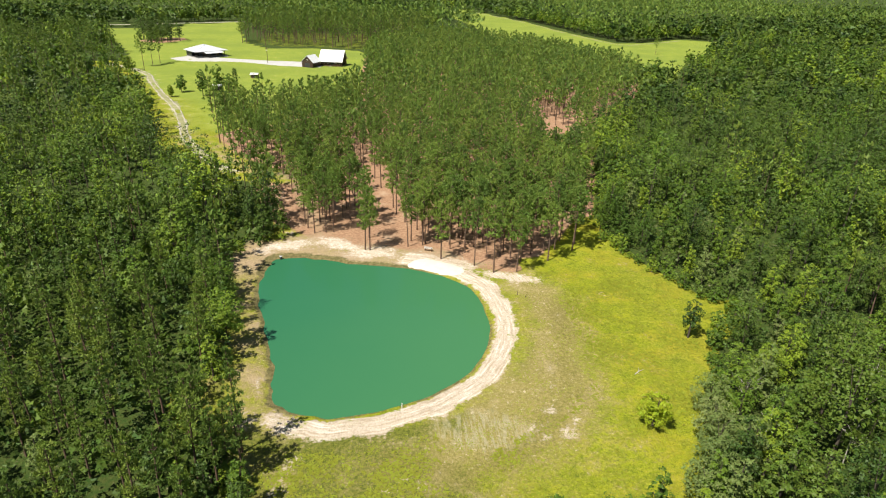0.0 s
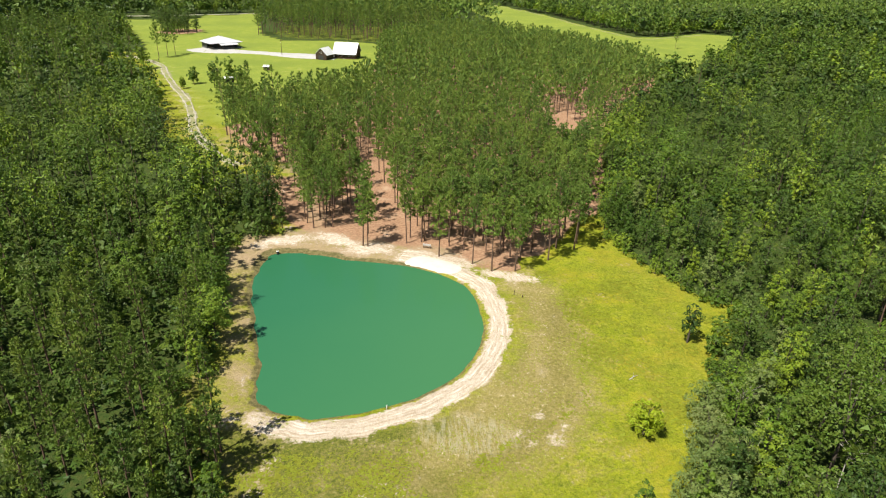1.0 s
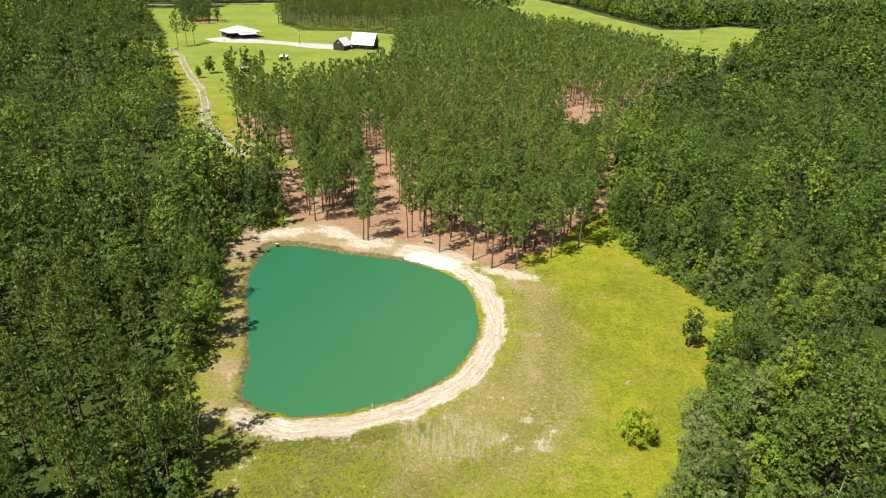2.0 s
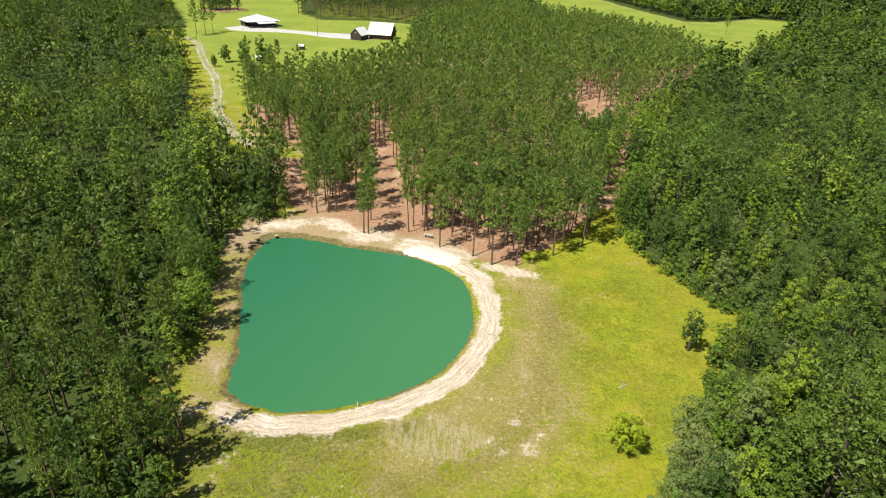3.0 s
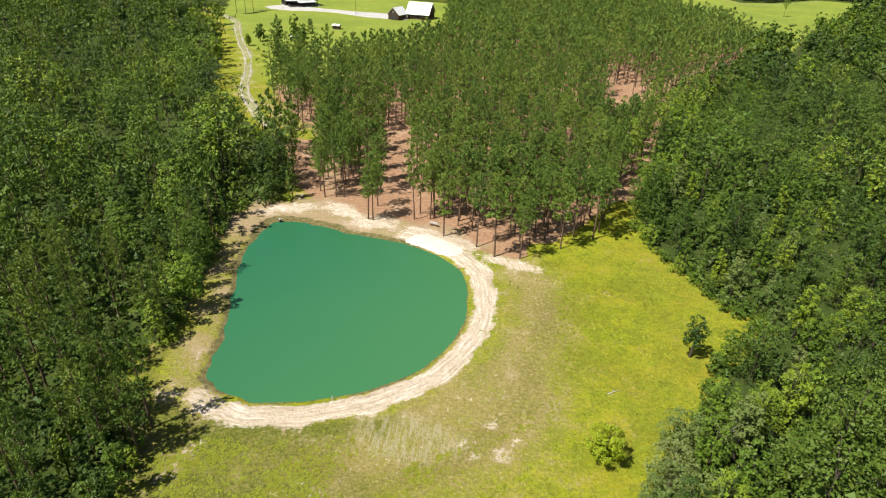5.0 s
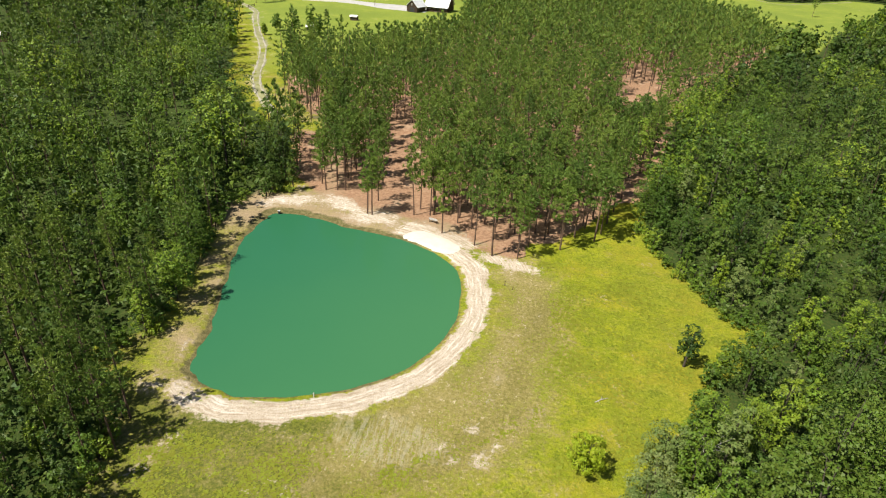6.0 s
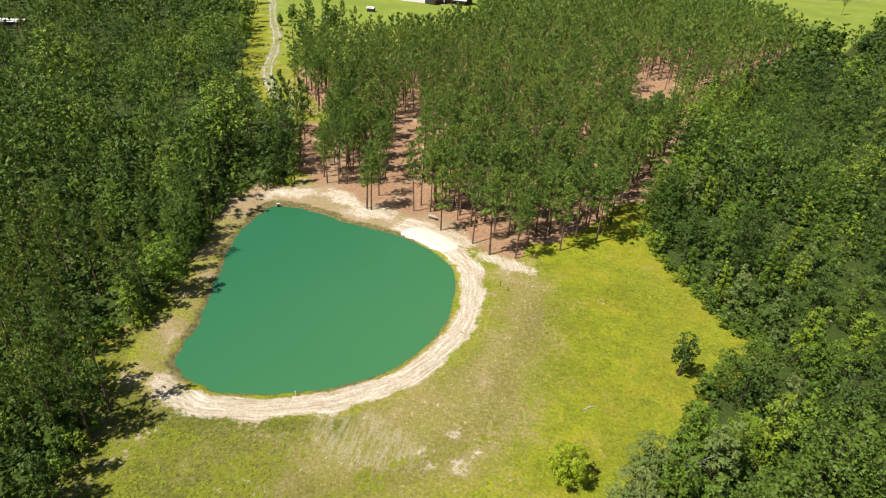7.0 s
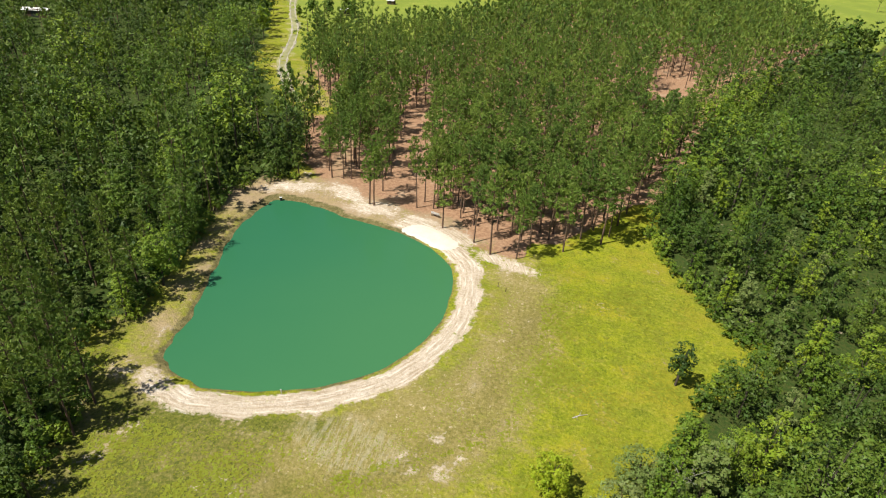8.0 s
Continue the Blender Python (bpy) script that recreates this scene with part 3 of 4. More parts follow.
def broad_shape(seed, tall=10.0, radius=2.6, lobes=14, per=40, size=0.26, low=0.08, sides=6, spire=0.0):
    """Broadleaf tree: trunk and limbs under a lobed crown; spire 0 is a round dome, 1 a pointed young crown."""
    r = np.random.default_rng(seed)
    wood = [tube([(0, 0, 0), (0.1, 0.05, tall * 0.35), (0.15, -0.1, tall * 0.85)], [0.17, 0.13, 0.03], sides)]
    z0 = tall * low
    half = (tall - z0) / 2
    mid = np.array([0, 0, z0 + half * 0.8])
    c, rad = [(0.15 * radius * r.normal(), 0.15 * radius * r.normal(), tall - 0.2 * radius)], [0.26 * radius * (1 - 0.35 * spire)]
    for i in range(lobes):
        u = (i + r.uniform(0.2, 0.8)) / lobes
        w = i * 2.39996 + r.normal(0, 0.3)
        zc = 0.86 - 1.6 * u
        dome = math.sqrt(max(0.05, 1 - zc * zc))
        cone = min(1.0, 0.22 + 1.05 * u) * (1 - 0.35 * max(0, u - 0.75) / 0.25)
        wide = (dome * (1 - spire) + cone * spire) * r.uniform(0.66, 1.08)
        p = np.array([math.cos(w) * wide * radius * 0.82, math.sin(w) * wide * radius * 0.82, z0 + half * (1 + zc * 0.92) + r.normal(0, 0.06) * half])
        c.append(p)
        rad.append(radius * r.uniform(0.17, 0.33) * (1 - 0.25 * spire * (1 - u)))
        if sides > 4 and i % 6 == 0:
            wood.append(tube([(0.1, 0, p[2] * 0.6), (p[0] * 0.6, p[1] * 0.6, p[2] - 0.4), p], [0.05, 0.03, 0.01], 3))
    return join(wood), boughs(np.array(c, float), np.array(rad), mid, size, per, r, 0.5, 0.0, 0.58, 0.9)


def soften(ob, normals):
    ob.data.attributes.new("custom_normal", "FLOAT_VECTOR", "POINT").data.foreach_set("vector", np.asarray(normals, np.float32).ravel())
    ob.data.update()


def tree_thing(name, shape, wood, leaf, label, category, group):
    root = new(name)
    link("trunk", *shape[0], wood, root, smooth=True)
    crown = link("crown", *shape[1][:2], leaf, root)
    attribute(crown, "tint", np.zeros(len(shape[1][0])))
    soften(crown, shape[1][2])
    return tagged(root, label, category, group)


def stuff(name, label, category, spots, shapes, leaf, wood, scales):
    """Uncountable woods: every tree real geometry, joined into crowns and trunks."""
    if not len(spots):
        return None
    root = None
    for part, mat in ((1, leaf), (0, wood)):
        if mat is None:
            continue
        V, F, T, N, o = [], [], [], [], 0
        for i, ((x, y, z), s) in enumerate(zip(spots, scales)):
            v, f, *nn = shapes[i % len(shapes)][part]
            w = (i * 2.39996) % (2 * math.pi)
            c_, s_ = math.cos(w), math.sin(w)
            wide = 0.85 + 0.3 * ((i * 0.618) % 1)
            V.append(np.column_stack([(v[:, 0] * c_ - v[:, 1] * s_) * s * wide + x, (v[:, 0] * s_ + v[:, 1] * c_) * s * wide + y, v[:, 2] * s + z]))
            if nn:
                n = nn[0]
                N.append(np.column_stack([n[:, 0] * c_ - n[:, 1] * s_, n[:, 0] * s_ + n[:, 1] * c_, n[:, 2]]))
            F.append(f + o)
            T.append(np.full(len(v), (i * 0.754877) % 1))
            o += len(v)
        ob = link(name if part else "trunks", np.concatenate(V), np.concatenate(F), mat, root, smooth=not part)
        attribute(ob, "tint", np.concatenate(T))
        if N:
            soften(ob, np.concatenate(N))
        if part:
            root = tagged(ob, label, category, kind="stuff")
        else:
            ob["kind"] = "stuff"
    return root


def scatter(x0, x1, y0, y1, step, seed, jitter=0.36):
    r = np.random.default_rng(seed)
    X, Y = np.meshgrid(np.arange(x0, x1, step), np.arange(y0, y1, step))
    X = X + (np.arange(len(X)) % 2)[:, None] * step / 2
    q = np.stack([X.ravel(), Y.ravel()], 1)
    return q + r.uniform(-jitter, jitter, q.shape) * step


def clear_of(q, poly, margin):
    return signed(q, poly) > margin


def stand(q):
    """Slow swing between taller and lower stands of trees, -1 to 1."""
    return np.sin(q[:, 0] * 0.085 + 1.9 * np.sin(q[:, 1] * 0.047 + 0.6)) * np.sin(q[:, 1] * 0.075 + 1.4 * np.sin(q[:, 0] * 0.061))


def place(q):
    return np.column_stack([q, height(q) - 0.05])


# pine plantation
q = scatter(-90, 130, 90, 445, 4.35, 11, 0.30)
chance = np.random.default_rng(5).uniform(0, 1, len(q))
q = q[inside(q, PINES) & (line_distance(q, LANE, False) > 3.1) & (~inside(q, GLADE) | (chance < np.where((q[:, 0] > 60) | (q[:, 1] > 220), 0.85, np.where(q[:, 1] > 204, 0.42, 0.16)))) & (line_distance(q, TRACK, False) > 2.2)
      & ((q[:, 1] > 122) | (chance < 0.92))]
FRONT = np.array([(-62, 205), (-57, 193), (-66, 214), (-55, 205), (-60, 222), (-70, 229), (-52, 214), (-50, 222), (-14.8, 105.6), (-13.9, 105.3), (-14.0, 111.3), (-6.4, 106.8), (-5.6, 109.6), (-3.5, 107.4), (-0.5, 100.9), (1.8, 105.3),
                  (5.4, 97.6), (8.5, 94.6), (12.7, 94.2), (11.1, 101.5), (15.7, 104.0), (19.8, 98.6), (17.5, 107.2), (-25.1, 114.4),
                  (-22.8, 114.6), (-23.2, 122.3), (14.5, 98.5), (22.5, 103.5), (25.8, 102.6), (27.2, 105.6), (24.6, 107.2), (28.8, 110.2), (26.4, 111.8), (30.6, 115.4),
                  (-26.7, 117.2), (-27.4, 119.4), (-24.4, 120.4), (-21.4, 119.6), (-19.6, 122.4), (-26.9, 124.6), (-24.2, 126), (-21.6, 127.4), (-27.8, 131), (-19, 128.6), (-25, 133), (-28.4, 127.2), (-28.0, 136.6), (-30.4, 142.6), (-29.0, 148), (-26.6, 152), (-32.8, 150.5), (-36.5, 158)])
q = q[(signed(q, PINES) < -2.6) | (q[:, 1] > 120)]
# the front rows stand closer
q2 = scatter(-6, 32, 97, 124, 3.4, 21)
q2 = q2[inside(q2, PINES) & (signed(q2, PINES) < -1.8) & (line_distance(q2, LANE, False) > 3.4)]
q2 = q2[np.array([np.min(np.linalg.norm(np.concatenate([q, FRONT]) - p_, axis=1)) > 2.1 for p_ in q2])]
PINE_SPOTS = np.concatenate([q, FRONT, q2])
# the woods: left of the pond, right of the meadow, and far off
q = scatter(-420, 330, -10, 470, 4.75, 12)
verge = 3.0 + 6.5 * ease(q[:, 1], 128, 143) - 2.0 * ease(q[:, 1], 212, 236)
q = q[(q[:, 0] > -(1.04 * q[:, 1] + 28)) & (q[:, 0] < 0.82 * q[:, 1] + 34) & clear_of(q, OPEN, 1.3) & clear_of(q, PINES, 1.2)
      & clear_of(q, LAWN, 3) & clear_of(q, FIELD, 3) & ~inside(q, GLADE) & ~inside(q, STRIP) & (line_distance(q, TRACK, False) > verge) & clear_of(q, GROVE, 2)]
q = q[line_distance(q, np.array([(-184, 215), (-171, 215), (-160, 203)]), False) > 6]
WOOD_SPOTS = q[(q[:, 0] > -30) | (signed(q, OPEN) > 1.5)]
r_ = np.random.default_rng(3)
left = WOOD_SPOTS[:, 0] < -20 - 0.1 * WOOD_SPOTS[:, 1]
frac = np.where(left, np.where(WOOD_SPOTS[:, 1] < 84, 0.84, np.where(WOOD_SPOTS[:, 0] < -120, 0.55, 0.12)), 0.03)
is_pine = r_.uniform(0, 1, len(WOOD_SPOTS)) < frac
mix_pines, broad = WOOD_SPOTS[is_pine], WOOD_SPOTS[~is_pine]
# hollows where a tree has fallen or never grew
broad = broad[(broad[:, 0] < 31) | (broad[:, 0] > 48) | (broad[:, 1] < 58) | (broad[:, 1] > 76) | (signed(broad, OPEN) > 5.5)]
hollow = np.sin(broad[:, 0] * 0.52 + 2.1 * np.sin(broad[:, 1] * 0.19)) * np.sin(broad[:, 1] * 0.44 + 1.7 * np.sin(broad[:, 0] * 0.23))
broad = broad[(hollow < 0.50) | (signed(broad, OPEN) < 5)]


def nearest(q, count):
    d = np.linalg.norm(q - (2, 20), axis=1)
    o = np.argsort(d)
    return q[o[:count]], q[o[count:]]


def beyond(q, y):
    return q[q[:, 1] <= y], q[q[:, 1] > y]


keep_out = np.array([-33.6, 72.0])
mix_pines = mix_pines[np.linalg.norm(mix_pines - keep_out, axis=1) > 3.0]
broad = broad[np.linalg.norm(broad - keep_out, axis=1) > 2.8]
far_thin = np.random.default_rng(6).uniform(0, 1, len(broad))
broad = broad[(broad[:, 1] < 215) | (far_thin < 0.55)]
mix_pines = mix_pines[(mix_pines[:, 1] < 215) | (np.random.default_rng(7).uniform(0, 1, len(mix_pines)) < 0.6)]
corner = np.array([(-27.2, 42.6), (-26.4, 39.4), (-31.2, 47), (-30.6, 42.5), (-32.6, 49), (-29, 38.5), (-33, 43.5), (-30.6, 36.5), (-34.9, 65.6), (-36.8, 69), (-35.6, 78.8), (-37.0, 83), (-37.8, 88.5), (-31, 112.5), (-34.5, 110.8), (-33.8, 116.5), (-37.3, 114.5), (-35.5, 121.5), (-39, 120), (-38, 128), (-34.8, 126.4), (-38.8, 139.6), (-36.8, 125), (33, 127), (36, 134), (39.5, 141), (38, 121), (43, 147), (47, 149), (37.5, 115)])
broad = broad[(np.abs(broad[:, 0] + 37) > 6) | (np.abs(broad[:, 1] - 124) > 15)]
east_row = dense(np.array([(44, 150), (48, 160), (56, 184), (74, 213), (99, 245), (116, 290)], float), 4.2)
east_row = np.concatenate([east_row + (3.0, -1.5), east_row + (6.6, -3.6)]) + np.random.default_rng(31).normal(0, 0.6, (2 * len(east_row), 2))
broad = np.concatenate([broad[(np.abs(broad[:, 0] + 35) > 5.5) | (np.abs(broad[:, 1] - 94) > 7)], np.array([(-41.6, 92.6), (-41.2, 97.6), (-40.6, 88.4), (43.4, 55.4), (42.0, 52.6), (45.6, 57.6)]), east_row, corner])
mix_pines = np.concatenate([mix_pines, np.array([(-33.4, 53.2), (-35.5, 55), (-30.2, 45.8), (-32.5, 47), (-34, 51.5), (-28.8, 51.4), (-27.8, 46.9), (-35.0, 117.5), (-33.9, 123.6), (-36.6, 121), (-35.8, 129.4), (-39.4, 131), (-37.6, 136.4), (-40.2, 142.2), (-42.5, 137)])])
mix_pines = mix_pines[~((mix_pines[:, 0] > -47) & (mix_pines[:, 1] > 80) & (mix_pines[:, 1] < 114))]
mix_pines = np.concatenate([mix_pines, np.array([(-39.2, 83.6), (-40.6, 89.5), (-39.6, 95.2), (-41.2, 101.4)])])
near_pines, rest_pines = nearest(PINE_SPOTS, 240)
mix_pines = mix_pines[(mix_pines[:, 0] > -125) | (np.random.default_rng(16).uniform(0, 1, len(mix_pines)) < 0.62)]
near_mix, rest_mix = nearest(mix_pines, 110)
# on the right, the extra dark leaf colour partly stands in for cloud shade
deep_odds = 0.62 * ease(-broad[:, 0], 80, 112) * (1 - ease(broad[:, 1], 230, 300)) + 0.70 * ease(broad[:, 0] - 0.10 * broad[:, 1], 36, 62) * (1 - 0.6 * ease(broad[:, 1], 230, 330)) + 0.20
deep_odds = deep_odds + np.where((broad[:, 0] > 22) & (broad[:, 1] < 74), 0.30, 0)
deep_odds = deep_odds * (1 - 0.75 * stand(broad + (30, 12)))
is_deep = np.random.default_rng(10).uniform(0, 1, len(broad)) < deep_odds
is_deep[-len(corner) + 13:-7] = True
near_broad, rest_broad = nearest(broad[~is_deep], 190)
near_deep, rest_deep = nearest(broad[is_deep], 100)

pine_near = [pine_shape(100 + i, 13.0 + (i % 4) * 0.8, (0.46, 0.38, 0.52, 0.43, 0.48, 0.35, 0.50)[i], (2.5, 2.8, 2.3, 2.6, 2.9, 2.4, 2.7)[i], 30, 22, 0.37, 6, 0.23) for i in range(7)]
pine_slim = [pine_shape(150 + i, 12.8 + (i % 3) * 1.2, (0.36, 0.46, 0.30, 0.42)[i], (1.9, 2.1, 1.8, 2.2)[i], 28, 20, 0.355, 6, 0.23) for i in range(4)]
pine_mid = [pine_shape(200 + i, 13.0 + (i % 4) * 0.9, (0.44, 0.38, 0.48, 0.41, 0.43)[i], (2.8, 3.1, 2.7, 3.1, 2.9)[i], 18, 15, 0.48, 4, 0.25) for i in range(5)]
pine_low = [pine_shape(250 + i, 13.6 + (i % 3) * 0.9, 0.44, 3.1, 10, 8, 0.78, 3, 0.30) for i in range(4)]
pine_far = [pine_shape(300 + i, 16, 0.45, 4.4, 4, 4, 1.7, 3, 0.34) for i in range(4)]
broad_near = [broad_shape(400 + i, h, w, n, 36, 0.155, 0.02, 6, k) for i, (h, w, n, k) in enumerate(
    ((9.4, 2.1, 34, 0.7), (11.2, 2.7, 42, 0.2), (8.6, 1.8, 30, 0.9), (10.2, 2.3, 36, 0.5), (12.8, 3.7, 58, 0.0), (9.0, 2.0, 32, 0.8), (10.6, 2.5, 40, 0.3)))]
# young trees and, every third, one that stands over them
SIZES = [(7.6, 2.0, 18, 0.9), (9.2, 2.2, 22, 0.6), (13.8, 4.4, 48, 0.0), (7.0, 1.9, 18, 0.8), (10.0, 2.4, 24, 0.4), (12.4, 3.4, 36, 0.1)]
broad_fine = [broad_shape(450 + i, h, w, n, 23, 0.21, 0.05, 4, k) for i, (h, w, n, k) in enumerate(SIZES)]
broad_mid = [broad_shape(500 + i, h, w * 1.05, int(n * 0.85), 17, 0.245, 0.10, 3, k) for i, (h, w, n, k) in enumerate(SIZES)]
pine_tall = [pine_shape(270 + i, 15, 0.52, 3.0, 10, 6, 0.95, 4, 0.28) for i in range(4)]
broad_low = [broad_shape(550 + i, 9.5 + (i % 3) * 1.6, 3.2 + 0.5 * (i % 2), 12, 9, 0.62, 0.20, 3, 0.2 * (i % 3)) for i in range(5)]
broad_far = [broad_shape(600 + i, 12, 5.6, 6, 6, 1.5, 0.2, 3, 0.2) for i in range(4)]
bush_fine = [broad_shape(660 + i, 3.0 + 0.6 * i, 1.8, 9, 17, 0.17, 0.03, 3) for i in range(3)]
bush_low = [broad_shape(650 + i, 3.0 + 0.6 * i, 2.1, 7, 8, 0.31, 0.03, 3) for i in range(3)]


def plant(spots, protos, lo, hi, seed):
    r = np.random.default_rng(seed)
    swell = stand(spots) * (0.4 if "pine" in protos[0].name else 1.0)
    for i, (x, y, z) in enumerate(place(spots)):
        s = r.uniform(lo, hi) * (1 + 0.16 * swell[i])
        m = pose(x, y, z, r.normal(0, 1.2), r.normal(0, 1.2), r.uniform(0, 360))
        proto = protos[int(r.integers(len(protos)))]
        proto.scale = (s * r.uniform(0.86, 1.14),) * 2 + (s,)
        copy_thing(proto, m)


def protos(name, shapes, wood, leaf, label, category, group):
    return [tree_thing(name, s, wood, leaf, label, category, group) for s in shapes]


def discard(things):
    for t in things:
        for o in (*t.children_recursive, t):
            bpy.data.objects.remove(o)


P = protos("pine_tree", pine_near, M_PBARK, M_PINE, "tall slender pine with bare reddish trunk in the plantation", "pine tree", "plantation pines")
plant(near_pines, P, 0.80, 1.06, 21)
discard(P)
P = protos("pine_tree", pine_slim, M_PBARK, M_WPINE, "slender dark pine among broadleaf undergrowth in the woods", "pine tree", "woodland pines")
plant(near_mix, P, 0.72, 1.02, 22)
discard(P)
P = protos("broadleaf_tree", broad_near, M_BARK, M_LEAF, "dense green broadleaf tree at the edge of the woods", "tree", "woodland broadleaf trees")
P += protos("broadleaf_tree", broad_near[:1], M_BARK, M_GREY, "grey-green broadleaf tree with thin foliage in the woods", "tree", "woodland broadleaf trees")
plant(near_broad, P, 0.52, 1.12, 23)
discard(P)

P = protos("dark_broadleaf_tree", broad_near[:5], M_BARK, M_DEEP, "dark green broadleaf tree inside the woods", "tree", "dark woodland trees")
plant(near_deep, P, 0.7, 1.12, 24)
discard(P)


def size_of(n, lo, hi, seed, power=1.0):
    return lo + (hi - lo) * np.random.default_rng(seed).uniform(0, 1, n) ** power


for spots_, near_shape, far_shape, args in (
        (rest_pines, pine_mid, pine_low, ("plantation_pines", "dense plantation of slender olive-green pines", M_PINE, M_PBARK, 0.86, 1.06)),
        (rest_mix, pine_low, pine_low, ("woodland_pines", "dark pines standing in mixed woods", M_WPINE, M_PBARK, 0.8, 1.05)),
        (rest_broad, broad_mid, broad_low, ("broadleaf_woods", "dense bright green broadleaf woods", M_LEAF, M_BARK, 0.7, 1.2)),
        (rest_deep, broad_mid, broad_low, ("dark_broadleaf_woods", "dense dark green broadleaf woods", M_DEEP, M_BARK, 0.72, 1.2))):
    close_, spots_ = nearest(spots_, int((np.linalg.norm(spots_ - (2, 20), axis=1) < 122).sum()) if near_shape is broad_mid else 0)
    for part_, shape_ in zip((close_, *beyond(spots_, 215)), (broad_fine, near_shape, far_shape)):
        stuff(args[0], args[1], "woods", place(part_), shape_, args[2], args[3], size_of(len(part_), args[4], args[5], 31, 1.7 if near_shape is broad_mid else 1.0) * (1 + (0.18 if near_shape is broad_mid else 0.06) * stand(part_)))

q = scatter(-120, 110, 10, 135, 3.5, 17)
q = q[clear_of(q, OPEN, 2.0) & clear_of(q, PINES, 2.0) & (line_distance(q, TRACK, False) > 3.0) & (q[:, 0] > -(1.0 * q[:, 1] + 20)) & (q[:, 0] < 0.8 * q[:, 1] + 26)]
here = (q[:, 0] > 18) & (q[:, 1] < 115)
stuff("undergrowth", "leafy green undergrowth filling the woods", "undergrowth", place(q[~here]), bush_low, M_DEEP, None, size_of((~here).sum(), 0.6, 1.4, 37))
q = scatter(18, 105, 18, 115, 4.4, 18)
q = q[clear_of(q, OPEN, 1.5) & clear_of(q, PINES, 2.0) & (q[:, 0] < 0.8 * q[:, 1] + 26)]
stuff("undergrowth", "leafy green saplings and vines under the trees", "undergrowth", place(q), bush_fine, M_DEEP, None, size_of(len(q), 0.6, 1.6, 38))

q = scatter(28, 80, 140, 200, 3.4, 19)
q = q[inside(q, GLADE) & (q[:, 1] < 184)]
stuff("glade_thicket", "low bright green thicket at the edge of the glade", "thicket", place(q), bush_low, M_LEAF, None, size_of(len(q), 0.8, 1.7, 39))

# grove behind the cabin, clump in the lawn
q = scatter(-110, 40, 400, 525, 6.8, 14, 0.48)
q = q[inside(q, GROVE) & (np.random.default_rng(2).uniform(0, 1, len(q)) < 0.30 + 0.7 * ease(q[:, 1] + 0.30 * q[:, 0], 396, 436))]
c2 = np.array([(-149, 446)]) + np.random.default_rng(4).normal(0, 6.5, (34, 2))
for part_, shape_ in zip(beyond(q, 452), (pine_mid, pine_tall)):
    stuff("pine_grove", "grove of tall pines behind the cabin", "woods", place(part_), shape_, M_WPINE, M_PBARK, size_of(len(part_), 1.0, 1.35, 34))
stuff("copse", "dense dark copse of broadleaf trees in the lawn", "woods", place(c2), broad_mid, M_DEEP, M_BARK, size_of(len(c2), 0.95, 1.5, 33))

# distance
q = scatter(-640, 860, 440, 860, 11.0, 15)
q = q[(q[:, 0] > -0.62 * q[:, 1] - 60) & (q[:, 0] < 0.82 * q[:, 1] + 30) & clear_of(q, LAWN, 4) & clear_of(q, FIELD, 4) & clear_of(q, GROVE, 2) & clear_of(q, PINES, 4)]
q = q[~((q[:, 1] < 470) & (q[:, 0] > -420) & (q[:, 0] < 330))]
road_far = spline([(-320, 530), (-222, 546), (-160, 575), (-110, 598), (-60, 610)], 6, False)
q = q[line_distance(q, road_far, False) > 7]
front = np.concatenate([dense(np.array(p_, float), 4.2) for p_ in (
    ((62, 812), (152, 640), (163, 548), (177, 474), (194, 475), (236, 502), (275, 487)), ((-230, 532), (-168, 582), (-115, 606)), ((-98, 522), (32, 523)))])
front = np.concatenate([front + (r_.normal(0, 1.3, front.shape) + off) for off in ((3.0, 3.0), (7.5, 8.5), (13.0, 15.0))])
front = front[clear_of(front, FIELD, 2.5) & clear_of(front, LAWN, 3) & (line_distance(front, road_far, False) > 5)]
stuff("field_edge_woods", "bright green wood edge along the far field", "woods", place(front), broad_low, M_LEAF, M_BARK, size_of(len(front), 0.55, 1.2, 41))
pick = np.sin(q[:, 0] * 0.011 + 1.0) * np.cos(q[:, 1] * 0.013) + r_.normal(0, 0.25, len(q)) > -0.1
stuff("distant_pines", "distant pine forest reaching the horizon", "woods", place(q[pick]), pine_far, M_PINE, None, size_of(pick.sum(), 1.0, 1.3, 35))
# dark leaf colour here stands in for cloud shade and haze over the distance
stuff("distant_woods", "distant broadleaf forest", "woods", place(q[~pick]), broad_far, M_DEEP, None, size_of((~pick).sum(), 0.9, 1.2, 36))

# single trees in the open
lone = tree_thing("young_tree", broad_shape(71, 4.7, 2.15, 52, 40, 0.14, 0.10), M_BARK, M_LIME,
                  "round lime-green young tree alone in the meadow", "tree", "")
lone.matrix_world = pose(20.2, 51.6, 0)
lone = tree_thing("young_oak", broad_shape(72, 6.6, 1.6, 32, 36, 0.14, 0.10), M_BARK, M_DEEP,
                  "slender dark green young oak at the meadow's edge", "tree", "")
lone.matrix_world = pose(34.2, 70.6, 0)
oak = tree_thing("bright_tree", broad_shape(73, 9.4, 2.9, 52, 44, 0.16, 0.12), M_BARK, M_FRESH,
                 "bright fresh-green broadleaf tree on the pond's wooded bank", "tree", "")
oak.matrix_world = pose(-34.6, 73.3, 0)
